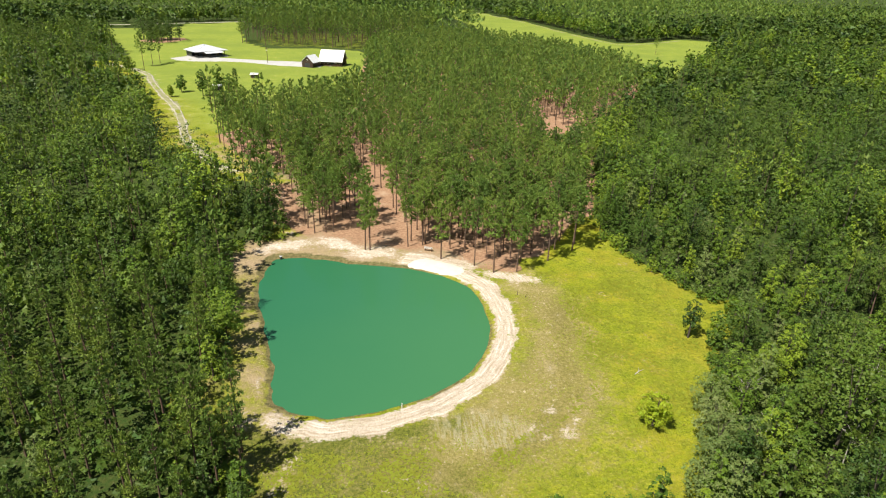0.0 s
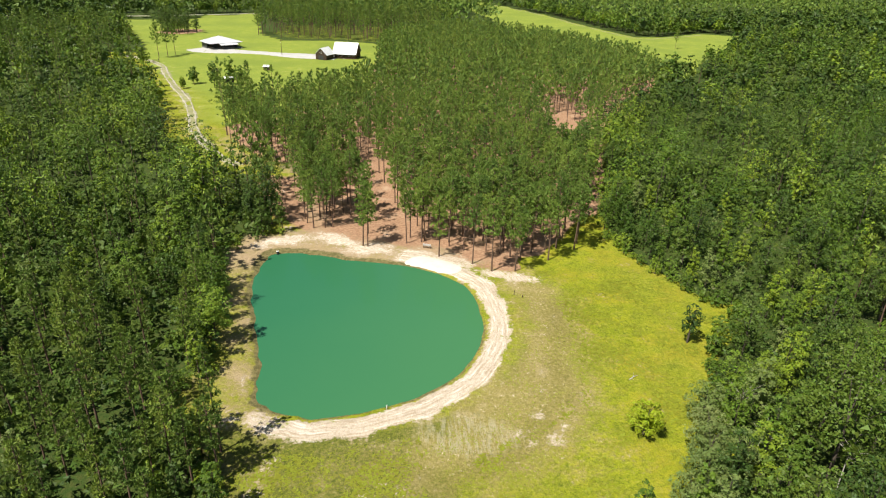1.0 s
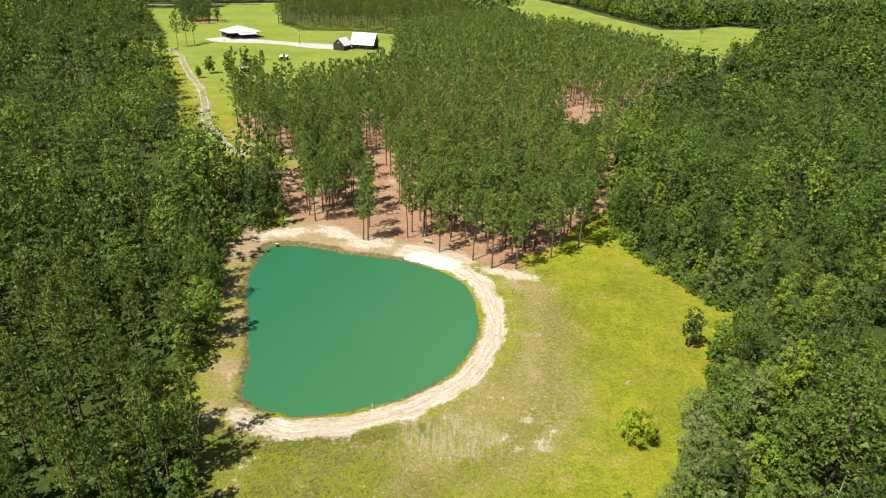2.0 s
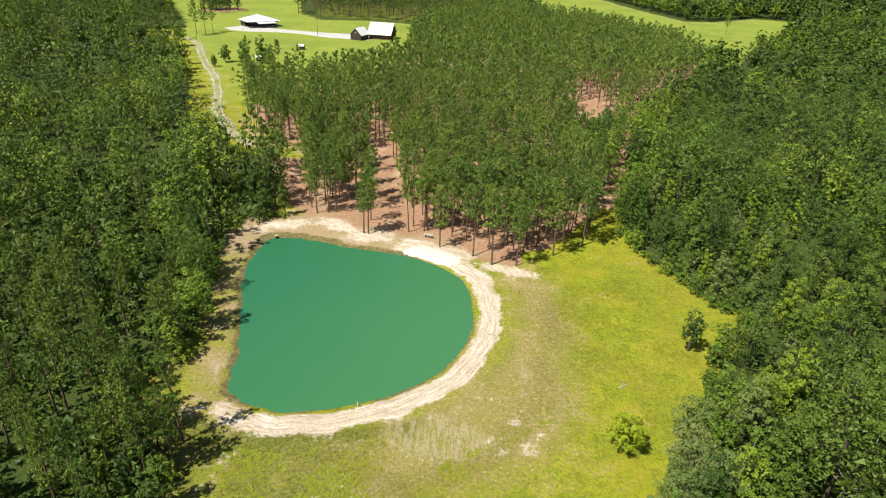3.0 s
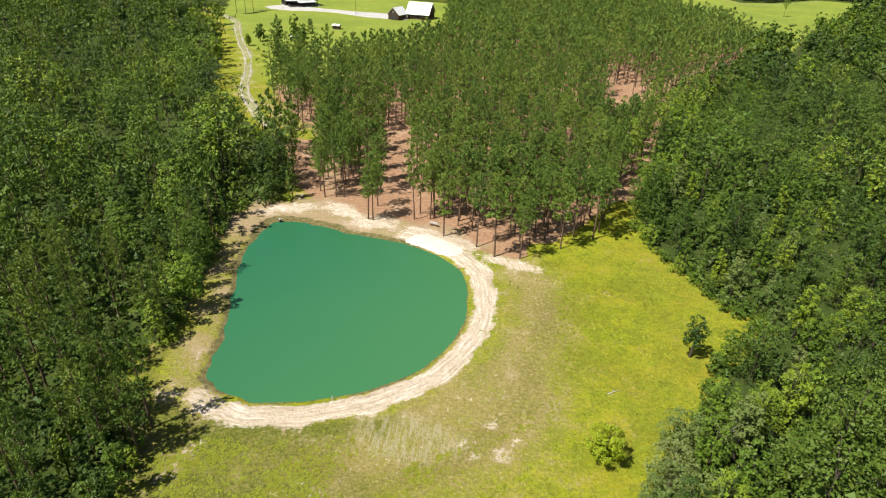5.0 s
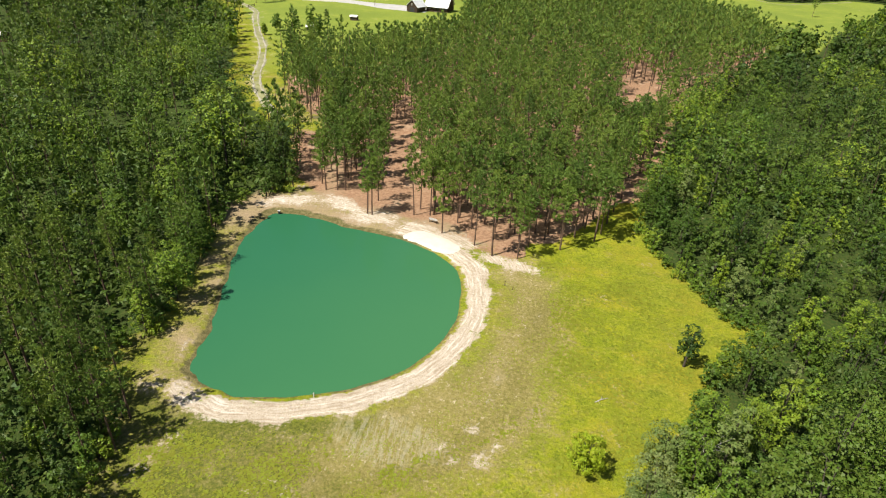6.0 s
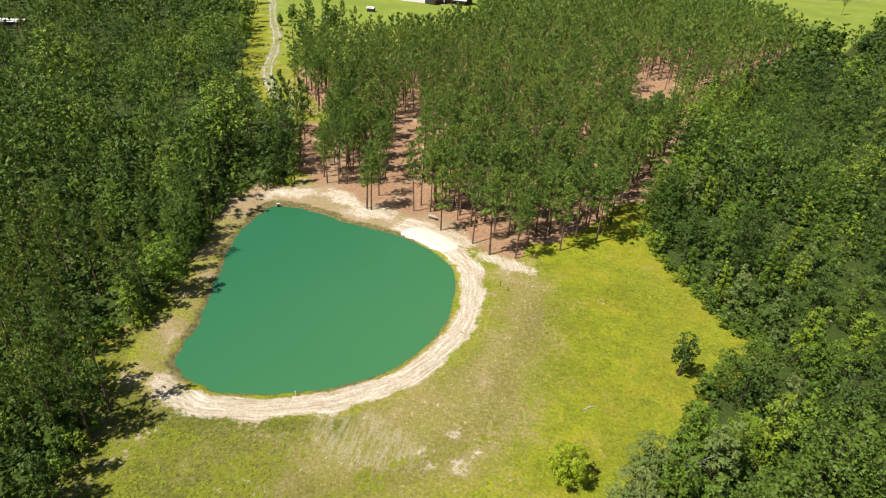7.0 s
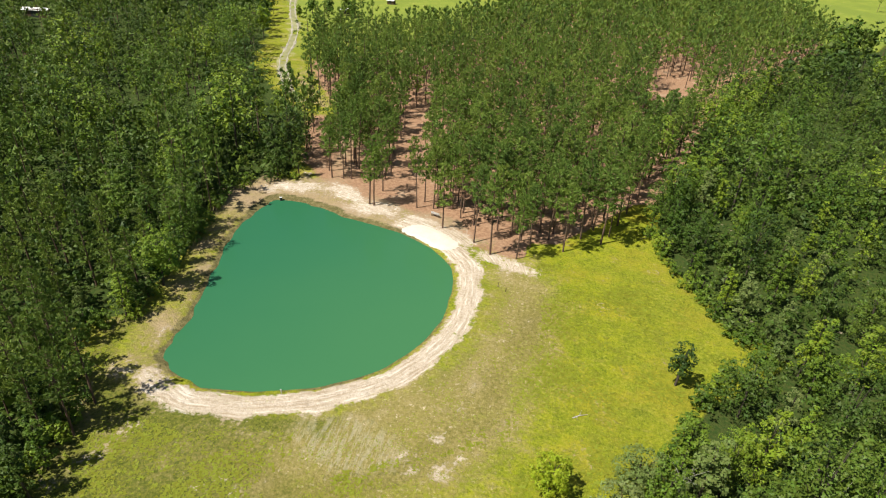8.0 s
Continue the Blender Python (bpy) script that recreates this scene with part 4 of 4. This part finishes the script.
for x, y, h in ((3.2, 36.5, 5.2), (8.0, 35.5, 5.0), (11.2, 35.2, 5.4), (14.0, 37.2, 6.6), (17.2, 35.0, 6.2), (-7.2, 36.0, 4.8), (20.5, 38.5, 7.0)):
    young = tree_thing("sapling", broad_shape(int(80 + x * 3), h * 1.12, 1.6, 28, 36, 0.14, 0.05, 6, 0.8), M_BARK, M_LEAF,
                       "dark green young tree on the meadow's near edge", "tree", "saplings in the meadow")
    young.matrix_world = pose(x, y, -0.05, 0, 0, x * 70)
for i, (x, y, h) in enumerate(((24.6, 45.2, 6.6), (22.4, 41.6, 6.2), (26.2, 48.8, 5.8), (28.4, 53.6, 5.6), (20.2, 39.4, 5.6), (27.5, 43.5, 7.4))):
    grey = tree_thing("willow_oak", broad_shape(90 + i, h, 2.5, 48, 46, 0.135, 0.04), M_BARK, M_GREY,
                      "grey-green feathery tree at the meadow's edge", "tree", "grey-green trees")
    grey.matrix_world = pose(x, y, -0.05, 0, 0, 60 * i)
big_pine = [pine_shape(700 + i, 17, 0.42, 3.0, 30, 20, 0.55, 5, 0.25) for i in range(2)]
for i, (x, y, h) in enumerate(((-125.5, 334, 1.0), (-122.8, 339.5, 0.95), (-120.8, 345.5, 0.9)  , (-67, 262, 0.62), (176, 403, 0.7))):
    pt = tree_thing("lawn_pine", big_pine[i % 2], M_PBARK, M_PINE, "tall pine standing by itself on the lawn", "pine tree", "lawn pines")
    pt.matrix_world = pose(x, y, 0, 0, 0, 70 * i) @ Matrix.Diagonal((h, h, h, 1))
for x, y, h, rad in ((-90, 266.5, 7.0, 2.9), (-91.5, 256.5, 4.6, 1.5), (-79.5, 258, 10.5, 2.9), (-74.5, 265, 11.5, 3.4), (-69, 258, 9, 2.6)):
    pt = tree_thing("lawn_tree", broad_shape(int(-x), h, rad * 0.8, 30, 22, 0.36, 0.06), M_BARK, M_LEAF, "small round tree beside the farm track", "tree", "lawn trees")
    pt.matrix_world = pose(x, y, 0)

# shrubs along the edges of the woods
shrub = [tree_thing("shrub", broad_shape(740 + i, 2.4 + 0.5 * i, 1.5, 14, 28, 0.16, 0.03), M_BARK, M_LEAF,
                    "leafy green shrub at the foot of the woods", "shrub", "shrubs at the wood's edge") for i in range(3)]
edge = dense(OPEN[:29], 2.0)
r_ = np.random.default_rng(8)
for x, y in edge:
    if (y < 33 and x < 16) or (x > 24 and y > 108):
        continue
    p = np.array([[x, y]]) + r_.normal(0, 0.6, 2)
    side_ = p - (0, 76)
    p = p + side_ / np.linalg.norm(side_) * (1.9 if x > 0 else 2.2)
    s_ = r_.uniform(0.5, 1.15)
    one = shrub[int(r_.integers(3))]
    one.scale = (s_, s_, s_ * r_.uniform(0.7, 1.1))
    copy_thing(one, pose(p[0, 0], p[0, 1], -0.05, 0, 0, r_.uniform(0, 360)))
discard(shrub)


def snag(seed, tall):
    """A dead tree: bleached forked branches with no leaves."""
    r = np.random.default_rng(seed)
    wood = [tube([(0, 0, 0), (0.15, 0.1, tall * 0.5), (0.1, 0.3, tall)], [0.09, 0.055, 0.015], 6)]
    limbs = []
    for i in range(9):
        z = tall * r.uniform(0.45, 0.92)
        w = i * 2.4
        tip = np.array([math.cos(w), math.sin(w), 0.9]) * r.uniform(1.0, 2.2)
        b = np.array([0.12, 0.15, z])
        mid = b + tip * 0.5 + r.normal(0, 0.15, 3)
        limbs.append(join([tube([b, mid, b + tip], [0.030, 0.021, 0.008], 4),
                           tube([mid, mid + r.normal(0, 0.5, 3) + (0, 0, 0.5)], [0.022, 0.008], 3)]))
    return join(wood), limbs


for i, (x, y, h) in enumerate(((31.5, 51.5, 6.6), (29.0, 43.5, 6.6), (48.0, 51.2, 8.4), (38.0, 42.0, 8.2), (43.9, 52.0, 8.0))):
    root = new("dead_tree")
    link("trunk", *snag(40 + i, h)[0], M_DEAD, root, smooth=True)
    for limb in snag(40 + i, h)[1]:
        link("branch", *limb, M_DEAD, root, smooth=True)
    tagged(root, "bare bleached dead tree among green woods", "dead tree", "dead trees")
    root.matrix_world = pose(x, y, -0.05, 0, 0, 50 * i)

# ---------------------------------------------------------------- grass
def blades(q, size, r):
    n = len(q)
    base = np.column_stack([q, height(q) - 0.02])
    v, f = [], []
    for k in range(3):
        w = r.uniform(0, 2 * math.pi, n)
        s = size * r.uniform(0.5, 1.4, n)
        a = np.stack([np.cos(w), np.sin(w), np.zeros(n)], 1)
        tip = np.stack([np.cos(w + 1.6), np.sin(w + 1.6), r.uniform(0.10, 0.30, n)], 1) * np.array((1.3, 1.3, 1.0))
        o = base + np.column_stack([r.normal(0, size * 0.5, (n, 2)), np.zeros(n)])
        v.append(np.stack([o - a * s[:, None] * 0.5, o + a * s[:, None] * 0.5, o + tip * s[:, None]], 1).reshape(-1, 3))
    v = np.concatenate(v).reshape(-1, 3, 3)
    down = np.cross(v[:, 1] - v[:, 0], v[:, 2] - v[:, 0])[:, 2] < 0
    v[down] = v[down][:, ::-1]
    return v.reshape(-1, 3), np.arange(len(v) * 3).reshape(-1, 3)


r_ = np.random.default_rng(9)
q = np.column_stack([r_.uniform(-38, 47, 80000), r_.uniform(30, 112, 80000)])
q = q[inside(q, OPEN)]
d_ = signed(q, POND)
patchy = np.sin(q[:, 0] * 0.55 + 1.7 * np.sin(q[:, 1] * 0.31)) * np.sin(q[:, 1] * 0.47 + 1.1 * np.sin(q[:, 0] * 0.23)) + r_.normal(0, 0.45, len(q))
keep = (d_ > 5.5) & (q[:, 1] < 100 - 0.1 * q[:, 0]) & (patchy > np.where(d_ < 16, 0.3, -0.1))
q = q[keep]
turf = link("meadow_grass", *blades(q, 0.19, r_), M_GRASS)
soften(turf, np.tile((0.0, 0.0, 1.0), (len(turf.data.vertices), 1)) + r_.normal(0, 0.25, (len(turf.data.vertices), 3)))
tagged(turf, "tufts of yellow-green meadow grass", "grass", kind="stuff")
q = np.column_stack([r_.uniform(-36, 46, 30000), r_.uniform(30, 108, 30000)])
q = q[inside(q, OPEN)]
d_ = signed(q, POND)
drift = np.sin(q[:, 0] * 0.31 + 2.2 * np.sin(q[:, 1] * 0.17)) * np.sin(q[:, 1] * 0.27 + 1.6 * np.sin(q[:, 0] * 0.21)) + r_.normal(0, 0.35, len(q))
q = q[(d_ > np.where(q[:, 0] < -6, 6.5, 13.0)) & (q[:, 1] < 96 - 0.1 * q[:, 0]) & (drift > 0.28)]
tussock = link("tussocks", *blades(np.repeat(q, 2, 0) + r_.normal(0, 0.12, (2 * len(q), 2)), 0.34, r_), M_TUSSOCK)
soften(tussock, np.tile((0.0, 0.0, 1.0), (len(tussock.data.vertices), 1)) + r_.normal(0, 0.45, (len(tussock.data.vertices), 3)))
tagged(tussock, "coarse green tussocks standing in the meadow", "grass", kind="stuff")
q = np.column_stack([r_.normal(26.5, 1.6, 26), r_.normal(84.5, 1.6, 26)])
weeds = link("tall_weeds", *blades(q, 0.42, r_), M_GRASS)
soften(weeds, np.tile((0.0, 0.0, 1.0), (len(weeds.data.vertices), 1)))
tagged(weeds, "clump of tall green weeds in the meadow", "weeds", kind="stuff")


# ---------------------------------------------------------------- buildings
def box(x0, x1, y0, y1, z0, z1):
    v = np.array([(x, y, z) for z in (z0, z1) for y in (y0, y1) for x in (x0, x1)], float)
    f = np.array([(0, 2, 1), (1, 2, 3), (4, 5, 6), (5, 7, 6), (0, 1, 4), (1, 5, 4), (2, 6, 3), (3, 6, 7), (0, 4, 2), (2, 4, 6), (1, 3, 5), (3, 7, 5)])
    return v, f


def part(name, shapes, mat, parent, label=""):
    """One mesh of joined shapes under a thing or a part."""
    return link(name, *join(shapes), mat, parent, label)


def slope(a, b, c, d, thick=0.14):
    """A slab of roof between four corners."""
    p = np.array([a, b, c, d], float)
    n = np.cross(p[1] - p[0], p[3] - p[0])
    n *= thick / np.linalg.norm(n)
    v = np.concatenate([p, p + n])
    f = np.array([(0, 2, 1), (0, 3, 2), (4, 5, 6), (4, 6, 7), (0, 1, 5), (0, 5, 4), (1, 2, 6), (1, 6, 5), (2, 3, 7), (2, 7, 6), (3, 0, 4), (3, 4, 7)])
    return v, f


def metal_roof(parent, a, b, c, d, gap=0.6, label=""):
    """Sheet roof from eave a-b to ridge d-c, with standing seams as ribs of their own."""
    roof = part("roof", [slope(a, b, c, d)], M_ROOF, parent, label)
    a, b, c, d = (np.array(v, float) for v in (a, b, c, d))
    n = np.cross(b - a, d - a)
    n /= np.linalg.norm(n)
    count = int(np.linalg.norm(b - a) / gap)
    e = (b - a) / np.linalg.norm(b - a) * 0.03
    ribs = []
    for i in range(count + 1):
        u = i / count
        lo, hi = a + (b - a) * u + n * 0.14, d + (c - d) * u + n * 0.14
        ribs.append(slope(lo - e, lo + e, hi + e, hi - e, 0.05))
    part("seams", ribs, M_ROOF, roof)
    return roof


def gable(x0, x1, y, z0, z1, zr, thick=0.2):
    """Gable wall across x at y."""
    xm = (x0 + x1) / 2
    p = [(x0, z0), (x1, z0), (x1, z1), (xm, zr), (x0, z1)]
    v = np.array([(x, y, z) for x, z in p] + [(x, y + thick, z) for x, z in p], float)
    f = [(0, 1, 2), (0, 2, 4), (4, 2, 3), (5, 7, 6), (5, 9, 7), (9, 8, 7)]
    for i in range(5):
        j = (i + 1) % 5
        f += [(i, i + 5, j), (j, i + 5, j + 5)]
    return v, np.array(f)


def window(parent, x, y, z, w, h, depth=0.06):
    fr = part("window", [box(x - w / 2 - 0.1, x + w / 2 + 0.1, y - depth, y, z, z + 0.1), box(x - w / 2 - 0.1, x + w / 2 + 0.1, y - depth, y, z + h - 0.1, z + h),
                         box(x - w / 2 - 0.1, x - w / 2, y - depth, y, z, z + h), box(x + w / 2, x + w / 2 + 0.1, y - depth, y, z, z + h),
                         box(x - 0.03, x + 0.03, y - depth, y, z, z + h)], M_TRIM, parent, "pale window frame")
    part("pane", [box(x - w / 2, x + w / 2, y - 0.03, y - 0.01, z + 0.05, z + h - 0.05)], M_GLASS, fr)


def swap(shape):
    """Turns a shape's x and y round, for walls that run the other way."""
    v, f = shape
    return v[:, [1, 0, 2]], f[:, ::-1]


def cabin():
    c = new("cabin")
    W, D = 14.0, 11.0                                     # main block, front at y = 0
    part("wall", [box(0, W, 1.8, 2.0, 0.3, 2.9)], M_LOG, c, "dark log front wall")
    part("wall", [box(0, W, D - 0.2, D, 0.3, 2.9)], M_LOG, c)
    for x in (0, W - 0.2):
        part("gable_wall", [swap(gable(1.8, D, x, 0.3, 2.9, 7.9))], M_LOG, c, "dark log gable wall")
    metal_roof(c, (-0.5, -0.6, 2.35), (W + 0.5, -0.6, 2.35), (W + 0.5, 6.4, 8.25), (-0.5, 6.4, 8.25), 0.6, "bright white sheet metal roof")
    metal_roof(c, (W + 0.5, D + 0.6, 2.9), (-0.5, D + 0.6, 2.9), (-0.5, 6.4, 8.25), (W + 0.5, 6.4, 8.25), 0.6, "white sheet metal roof")
    part("porch_floor", [box(-0.2, W + 0.2, -0.3, 1.8, 0.0, 0.3)], M_POST, c)
    for i in range(7):
        part("post", [box(0.1 + i * 2.27, 0.28 + i * 2.27, -0.2, -0.02, 0.3, 2.55)], M_POST, c)
    part("railing", [box(0.3, W * 0.42, -0.16, -0.08, 1.1, 1.2), box(W * 0.58, W - 0.3, -0.16, -0.08, 1.1, 1.2), box(0.3, W * 0.42, -0.15, -0.09, 0.5, 0.57),
                     box(W * 0.58, W - 0.3, -0.15, -0.09, 0.5, 0.57)], M_POST, c, "brown porch railing")
    part("step", [box(W * 0.45, W * 0.55, -1.0, -0.3, 0, 0.16)], M_CONC, c)
    for x in (2.2, 5.0, 9.6, 12.0):
        window(c, x, 1.8, 1.1, 1.1, 1.3)
    part("door", [box(6.9, 7.9, 1.74, 1.8, 0.3, 2.4)], M_DOOR, c, "dark green front door")
    tagged(c, "dark log cabin with steep white metal roof and front porch", "cabin")
    c.matrix_world = pose(-38.6, 342.0, 0, 0, 0, -13) @ Matrix.Diagonal((0.87, 0.9, 0.92, 1))
    g = new("garage")
    part("gable_wall", [gable(0, 7.6, 0, 0.05, 3.0, 6.3)], M_LOG, g, "dark timber gable wall")
    part("gable_wall", [gable(0, 7.6, 8.3, 0.05, 3.0, 6.3)], M_LOG, g)
    for x in (0, 7.4):
        part("wall", [box(x, x + 0.2, 0.2, 8.3, 0.05, 3.0)], M_LOG, g)
    metal_roof(g, (8.3, -0.4, 2.65), (8.3, 8.9, 2.65), (3.8, 8.9, 6.5), (3.8, -0.4, 6.5), 0.6, "pale grey sheet metal roof")
    metal_roof(g, (-0.7, 8.9, 2.65), (-0.7, -0.4, 2.65), (3.8, -0.4, 6.5), (3.8, 8.9, 6.5), 0.6, "pale grey sheet metal roof")
    part("garage_door", [box(2.0, 5.6, -0.06, 0.0, 0.05, 2.5)], M_DARK, g, "dark garage door")
    window(g, 3.8, 0, 3.6, 0.9, 1.0)
    tagged(g, "dark timber garage with pale gabled metal roof beside the cabin", "garage")
    g.matrix_world = pose(-47.2, 337.0, 0, 0, 0, -28) @ Matrix.Diagonal((0.85, 0.85, 0.9, 1))


def barn():
    b = new("barn")
    W, D = 17.0, 13.0
    part("slab", [box(-0.5, W + 0.5, -3.0, D + 0.5, -0.05, 0.12)], M_CONC, b, "concrete floor slab")
    e0, e1, f0, f1, low_, top_ = -1.2, W + 1.2, -1.4, D + 0.8, 3.2, 6.0
    r0, r1 = (W / 2, 4.2, top_), (W / 2, D - 4.2, top_)
    metal_roof(b, (e0, f1, low_), (e0, f0, low_), r0, r1, 0.8, "white metal roof slope")
    metal_roof(b, (e1, f0, low_), (e1, f1, low_), r1, r0, 0.8, "white metal roof slope")
    part("roof", [slope((e0, f0, low_), (e1, f0, low_), (W / 2 + 0.1, 4.2, top_), (W / 2 - 0.1, 4.2, top_))], M_ROOF, b, "white metal roof hip")
    part("roof", [slope((e1, f1, low_), (e0, f1, low_), (W / 2 - 0.1, D - 4.2, top_), (W / 2 + 0.1, D - 4.2, top_))], M_ROOF, b, "white metal roof hip")
    part("wall", [box(0, W, 0.0, 0.2, 2.7, 3.2)], M_DARK, b, "dark fascia over the open front")
    part("wall", [box(0, W, D - 0.2, D, 0.1, 3.2)], M_DARK, b)
    part("wall", [box(0, 0.2, D * 0.45, D - 0.2, 0.1, 3.2)], M_DARK, b)
    part("wall", [box(W - 0.2, W, D * 0.3, D - 0.2, 0.1, 3.2)], M_DARK, b)
    part("back_room", [box(4.0, W - 3, 5.0, D - 0.25, 0.1, 3.1)], M_DARK, b, "dark enclosed room")
    for x in (0.05, 4.2, 8.4, 12.6, W - 0.25):
        part("post", [box(x, x + 0.2, 0.22, 0.42, 0.1, 3.2)], M_POST, b)
    metal_roof(b, (4.2, -4.0, 2.35), (W - 2.6, -4.0, 2.35), (W - 2.6, -0.6, 3.1), (4.2, -0.6, 3.1), 0.8, "white lean-to porch roof")
    for x in (4.4, 9.2, W - 3.0):
        part("porch_post", [box(x, x + 0.16, -3.7, -3.54, -0.05, 2.45)], M_POST, b)
    tagged(b, "open-sided dark barn with low white metal roof", "barn")
    b.matrix_world = pose(-107.5, 366.0, 0, 0, 0, 36)


def small_shed(x, y, turn, w, d, h, name, label, opened):
    s = new(name)
    if opened:
        for px in (0.05, w - 0.15):
            for py in (0.05, d - 0.15):
                part("post", [box(px, px + 0.1, py, py + 0.1, 0, h)], M_POST, s)
        part("wall", [box(0.1, w - 0.1, 0.08, 0.14, 0.9, h - 0.3)], M_DARK, s)
        part("wall", [box(0.1, w - 0.1, d - 0.14, d - 0.08, 0.3, h - 0.1)], M_DARK, s)
    else:
        for py in (0, d - 0.1):
            part("wall", [gable(0, w, py, 0, h, h + 0.5, 0.1)], M_POST, s)
        for px in (0, w - 0.1):
            part("wall", [box(px, px + 0.1, 0.1, d - 0.1, 0, h)], M_POST, s)
        part("door", [box(w * 0.35, w * 0.65, -0.05, 0, 0, h * 0.85)], M_DARK, s)
    part("roof", [slope((-0.3, -0.4, h - 0.1), (w + 0.3, -0.4, h - 0.1), (w + 0.3, d / 2, h + 0.55), (-0.3, d / 2, h + 0.55), 0.08)], M_WHITE, s, "white sheet roof")
    part("roof", [slope((w + 0.3, d + 0.4, h - 0.1), (-0.3, d + 0.4, h - 0.1), (-0.3, d / 2, h + 0.55), (w + 0.3, d / 2, h + 0.55), 0.08)], M_WHITE, s, "white sheet roof")
    tagged(s, label, "shed")
    s.matrix_world = pose(x, y, 0, 0, 0, turn)


cabin()
barn()
small_shed(-67.8, 301.5, -6, 3.2, 2.4, 1.7, "well_house", "small brown well house with white roof on the lawn", False)
small_shed(-77.4, 266.5, 5, 3.4, 2.2, 2.4, "shelter", "small open shelter with white roof beside the pines", True)


def utility_pole(x, y):
    u = new("utility_pole")
    part("pole", [tube([(0, 0, 0), (0, 0, 8.2)], [0.14, 0.10], 8)], M_POST, u)
    part("crossarm", [box(-0.9, 0.9, -0.06, 0.06, 7.5, 7.64)], M_POST, u)
    part("lamp", [box(-0.15, 0.15, -0.7, -0.1, 6.6, 6.75)], M_WHITE, u, "white yard lamp")
    tagged(u, "wooden utility pole beside the gravel driveway", "pole")
    u.matrix_world = pose(x, y, 0)


utility_pole(-66.5, 349.5)
small_shed(-180, 213, 12, 9.0, 4.0, 2.6, "mobile_home", "white-roofed low building half hidden in the woods", False)


def farm_gate(x, y, turn):
    g = new("farm_gate")
    for px in (-2.3, 2.2):
        part("post", [tube([(px, 0, 0), (px, 0, 1.6)], [0.12, 0.10], 8)], M_POST, g)
    for k in range(4):
        part("rail", [box(-2.2, 2.1, -0.03, 0.03, 0.35 + 0.3 * k, 0.43 + 0.3 * k)], M_DARK, g)
    tagged(g, "dark metal farm gate standing beside the track", "gate")
    g.matrix_world = pose(x, y, 0, 0, 0, turn)


farm_gate(-122.5, 320.5, 70)


# ---------------------------------------------------------------- small things by the pond
def bench(x, y, turn):
    b = new("bench")
    for i in range(3):
        part("seat_slat", [box(-0.8, 0.8, -0.2 + i * 0.15, -0.08 + i * 0.15, 0.43, 0.47)], M_TRIM, b)
    for i in range(3):
        part("back_slat", [box(-0.8, 0.8, 0.27, 0.31, 0.58 + i * 0.14, 0.69 + i * 0.14)], M_TRIM, b)
    for px in (-0.7, 0.62):
        part("leg", [box(px, px + 0.08, -0.2, -0.12, 0, 0.43)], M_POST, b)
        part("back_leg", [box(px, px + 0.08, 0.22, 0.30, 0, 1.0)], M_POST, b)
    tagged(b, "weathered pale wooden bench under the pines", "bench")
    b.matrix_world = pose(x, y, float(height(np.array([[x, y]]))[0]), 0, 0, turn)


bench(-2.5, 104.7, 160)
drain = new("drain_pipe")
part("pipe", [tube([(0, 0, -1.0), (0, 0, 0.35)], [0.22, 0.22], 12)], M_DARK, drain)
part("cap", [tube([(0, 0, 0.35), (0, 0, 0.42)], [0.26, 0.12], 12)], M_WHITE, drain, "white cap")
tagged(drain, "dark standing drain pipe at the pond's edge", "pipe")
drain.matrix_world = pose(-30.6, 103.2, -0.1)
fallen = new("fallen_branch")
part("stem", [tube([(-0.9, -0.2, 0.06), (0, 0.05, 0.12), (1.0, 0.15, 0.05)], [0.07, 0.06, 0.02], 6)], M_DEAD, fallen)
part("twig", [tube([(0, 0.05, 0.12), (0.4, 0.6, 0.35)], [0.035, 0.012], 5)], M_DEAD, fallen)
part("twig", [tube([(-0.4, -0.1, 0.1), (-0.5, -0.7, 0.2)], [0.035, 0.012], 5)], M_DEAD, fallen)
tagged(fallen, "bleached fallen branch lying in the meadow", "branch")
fallen.matrix_world = pose(23.0, 62.5, 0.02, 0, 0, 20)


def stake(x, y, tall, mat, name, label, lean):
    """A small post with a cap, driven into the ground."""
    t = new(name)
    z = float(height(np.array([[x, y]]))[0])
    part("shaft", [tube([(0, 0, -0.2), (0, 0, tall * 0.9)], [0.06, 0.05], 8)], mat, t)
    part("cap", [tube([(0, 0, tall * 0.9), (0, 0, tall)], [0.08, 0.05], 8)], mat, t)
    tagged(t, label, "post")
    t.matrix_world = pose(x, y, z, lean, lean * 0.5, 0)


stake(-10.3, 58.0, 0.7, M_WHITE, "marker_post", "white marker post at the water's edge", 6)
stake(10.9, 85.6, 0.9, M_POST, "wooden_stake", "short dark wooden stake in the dry grass", 4)
stake(12.1, 84.7, 0.7, M_POST, "wooden_stake", "leaning dark wooden stake in the dry grass", 12)
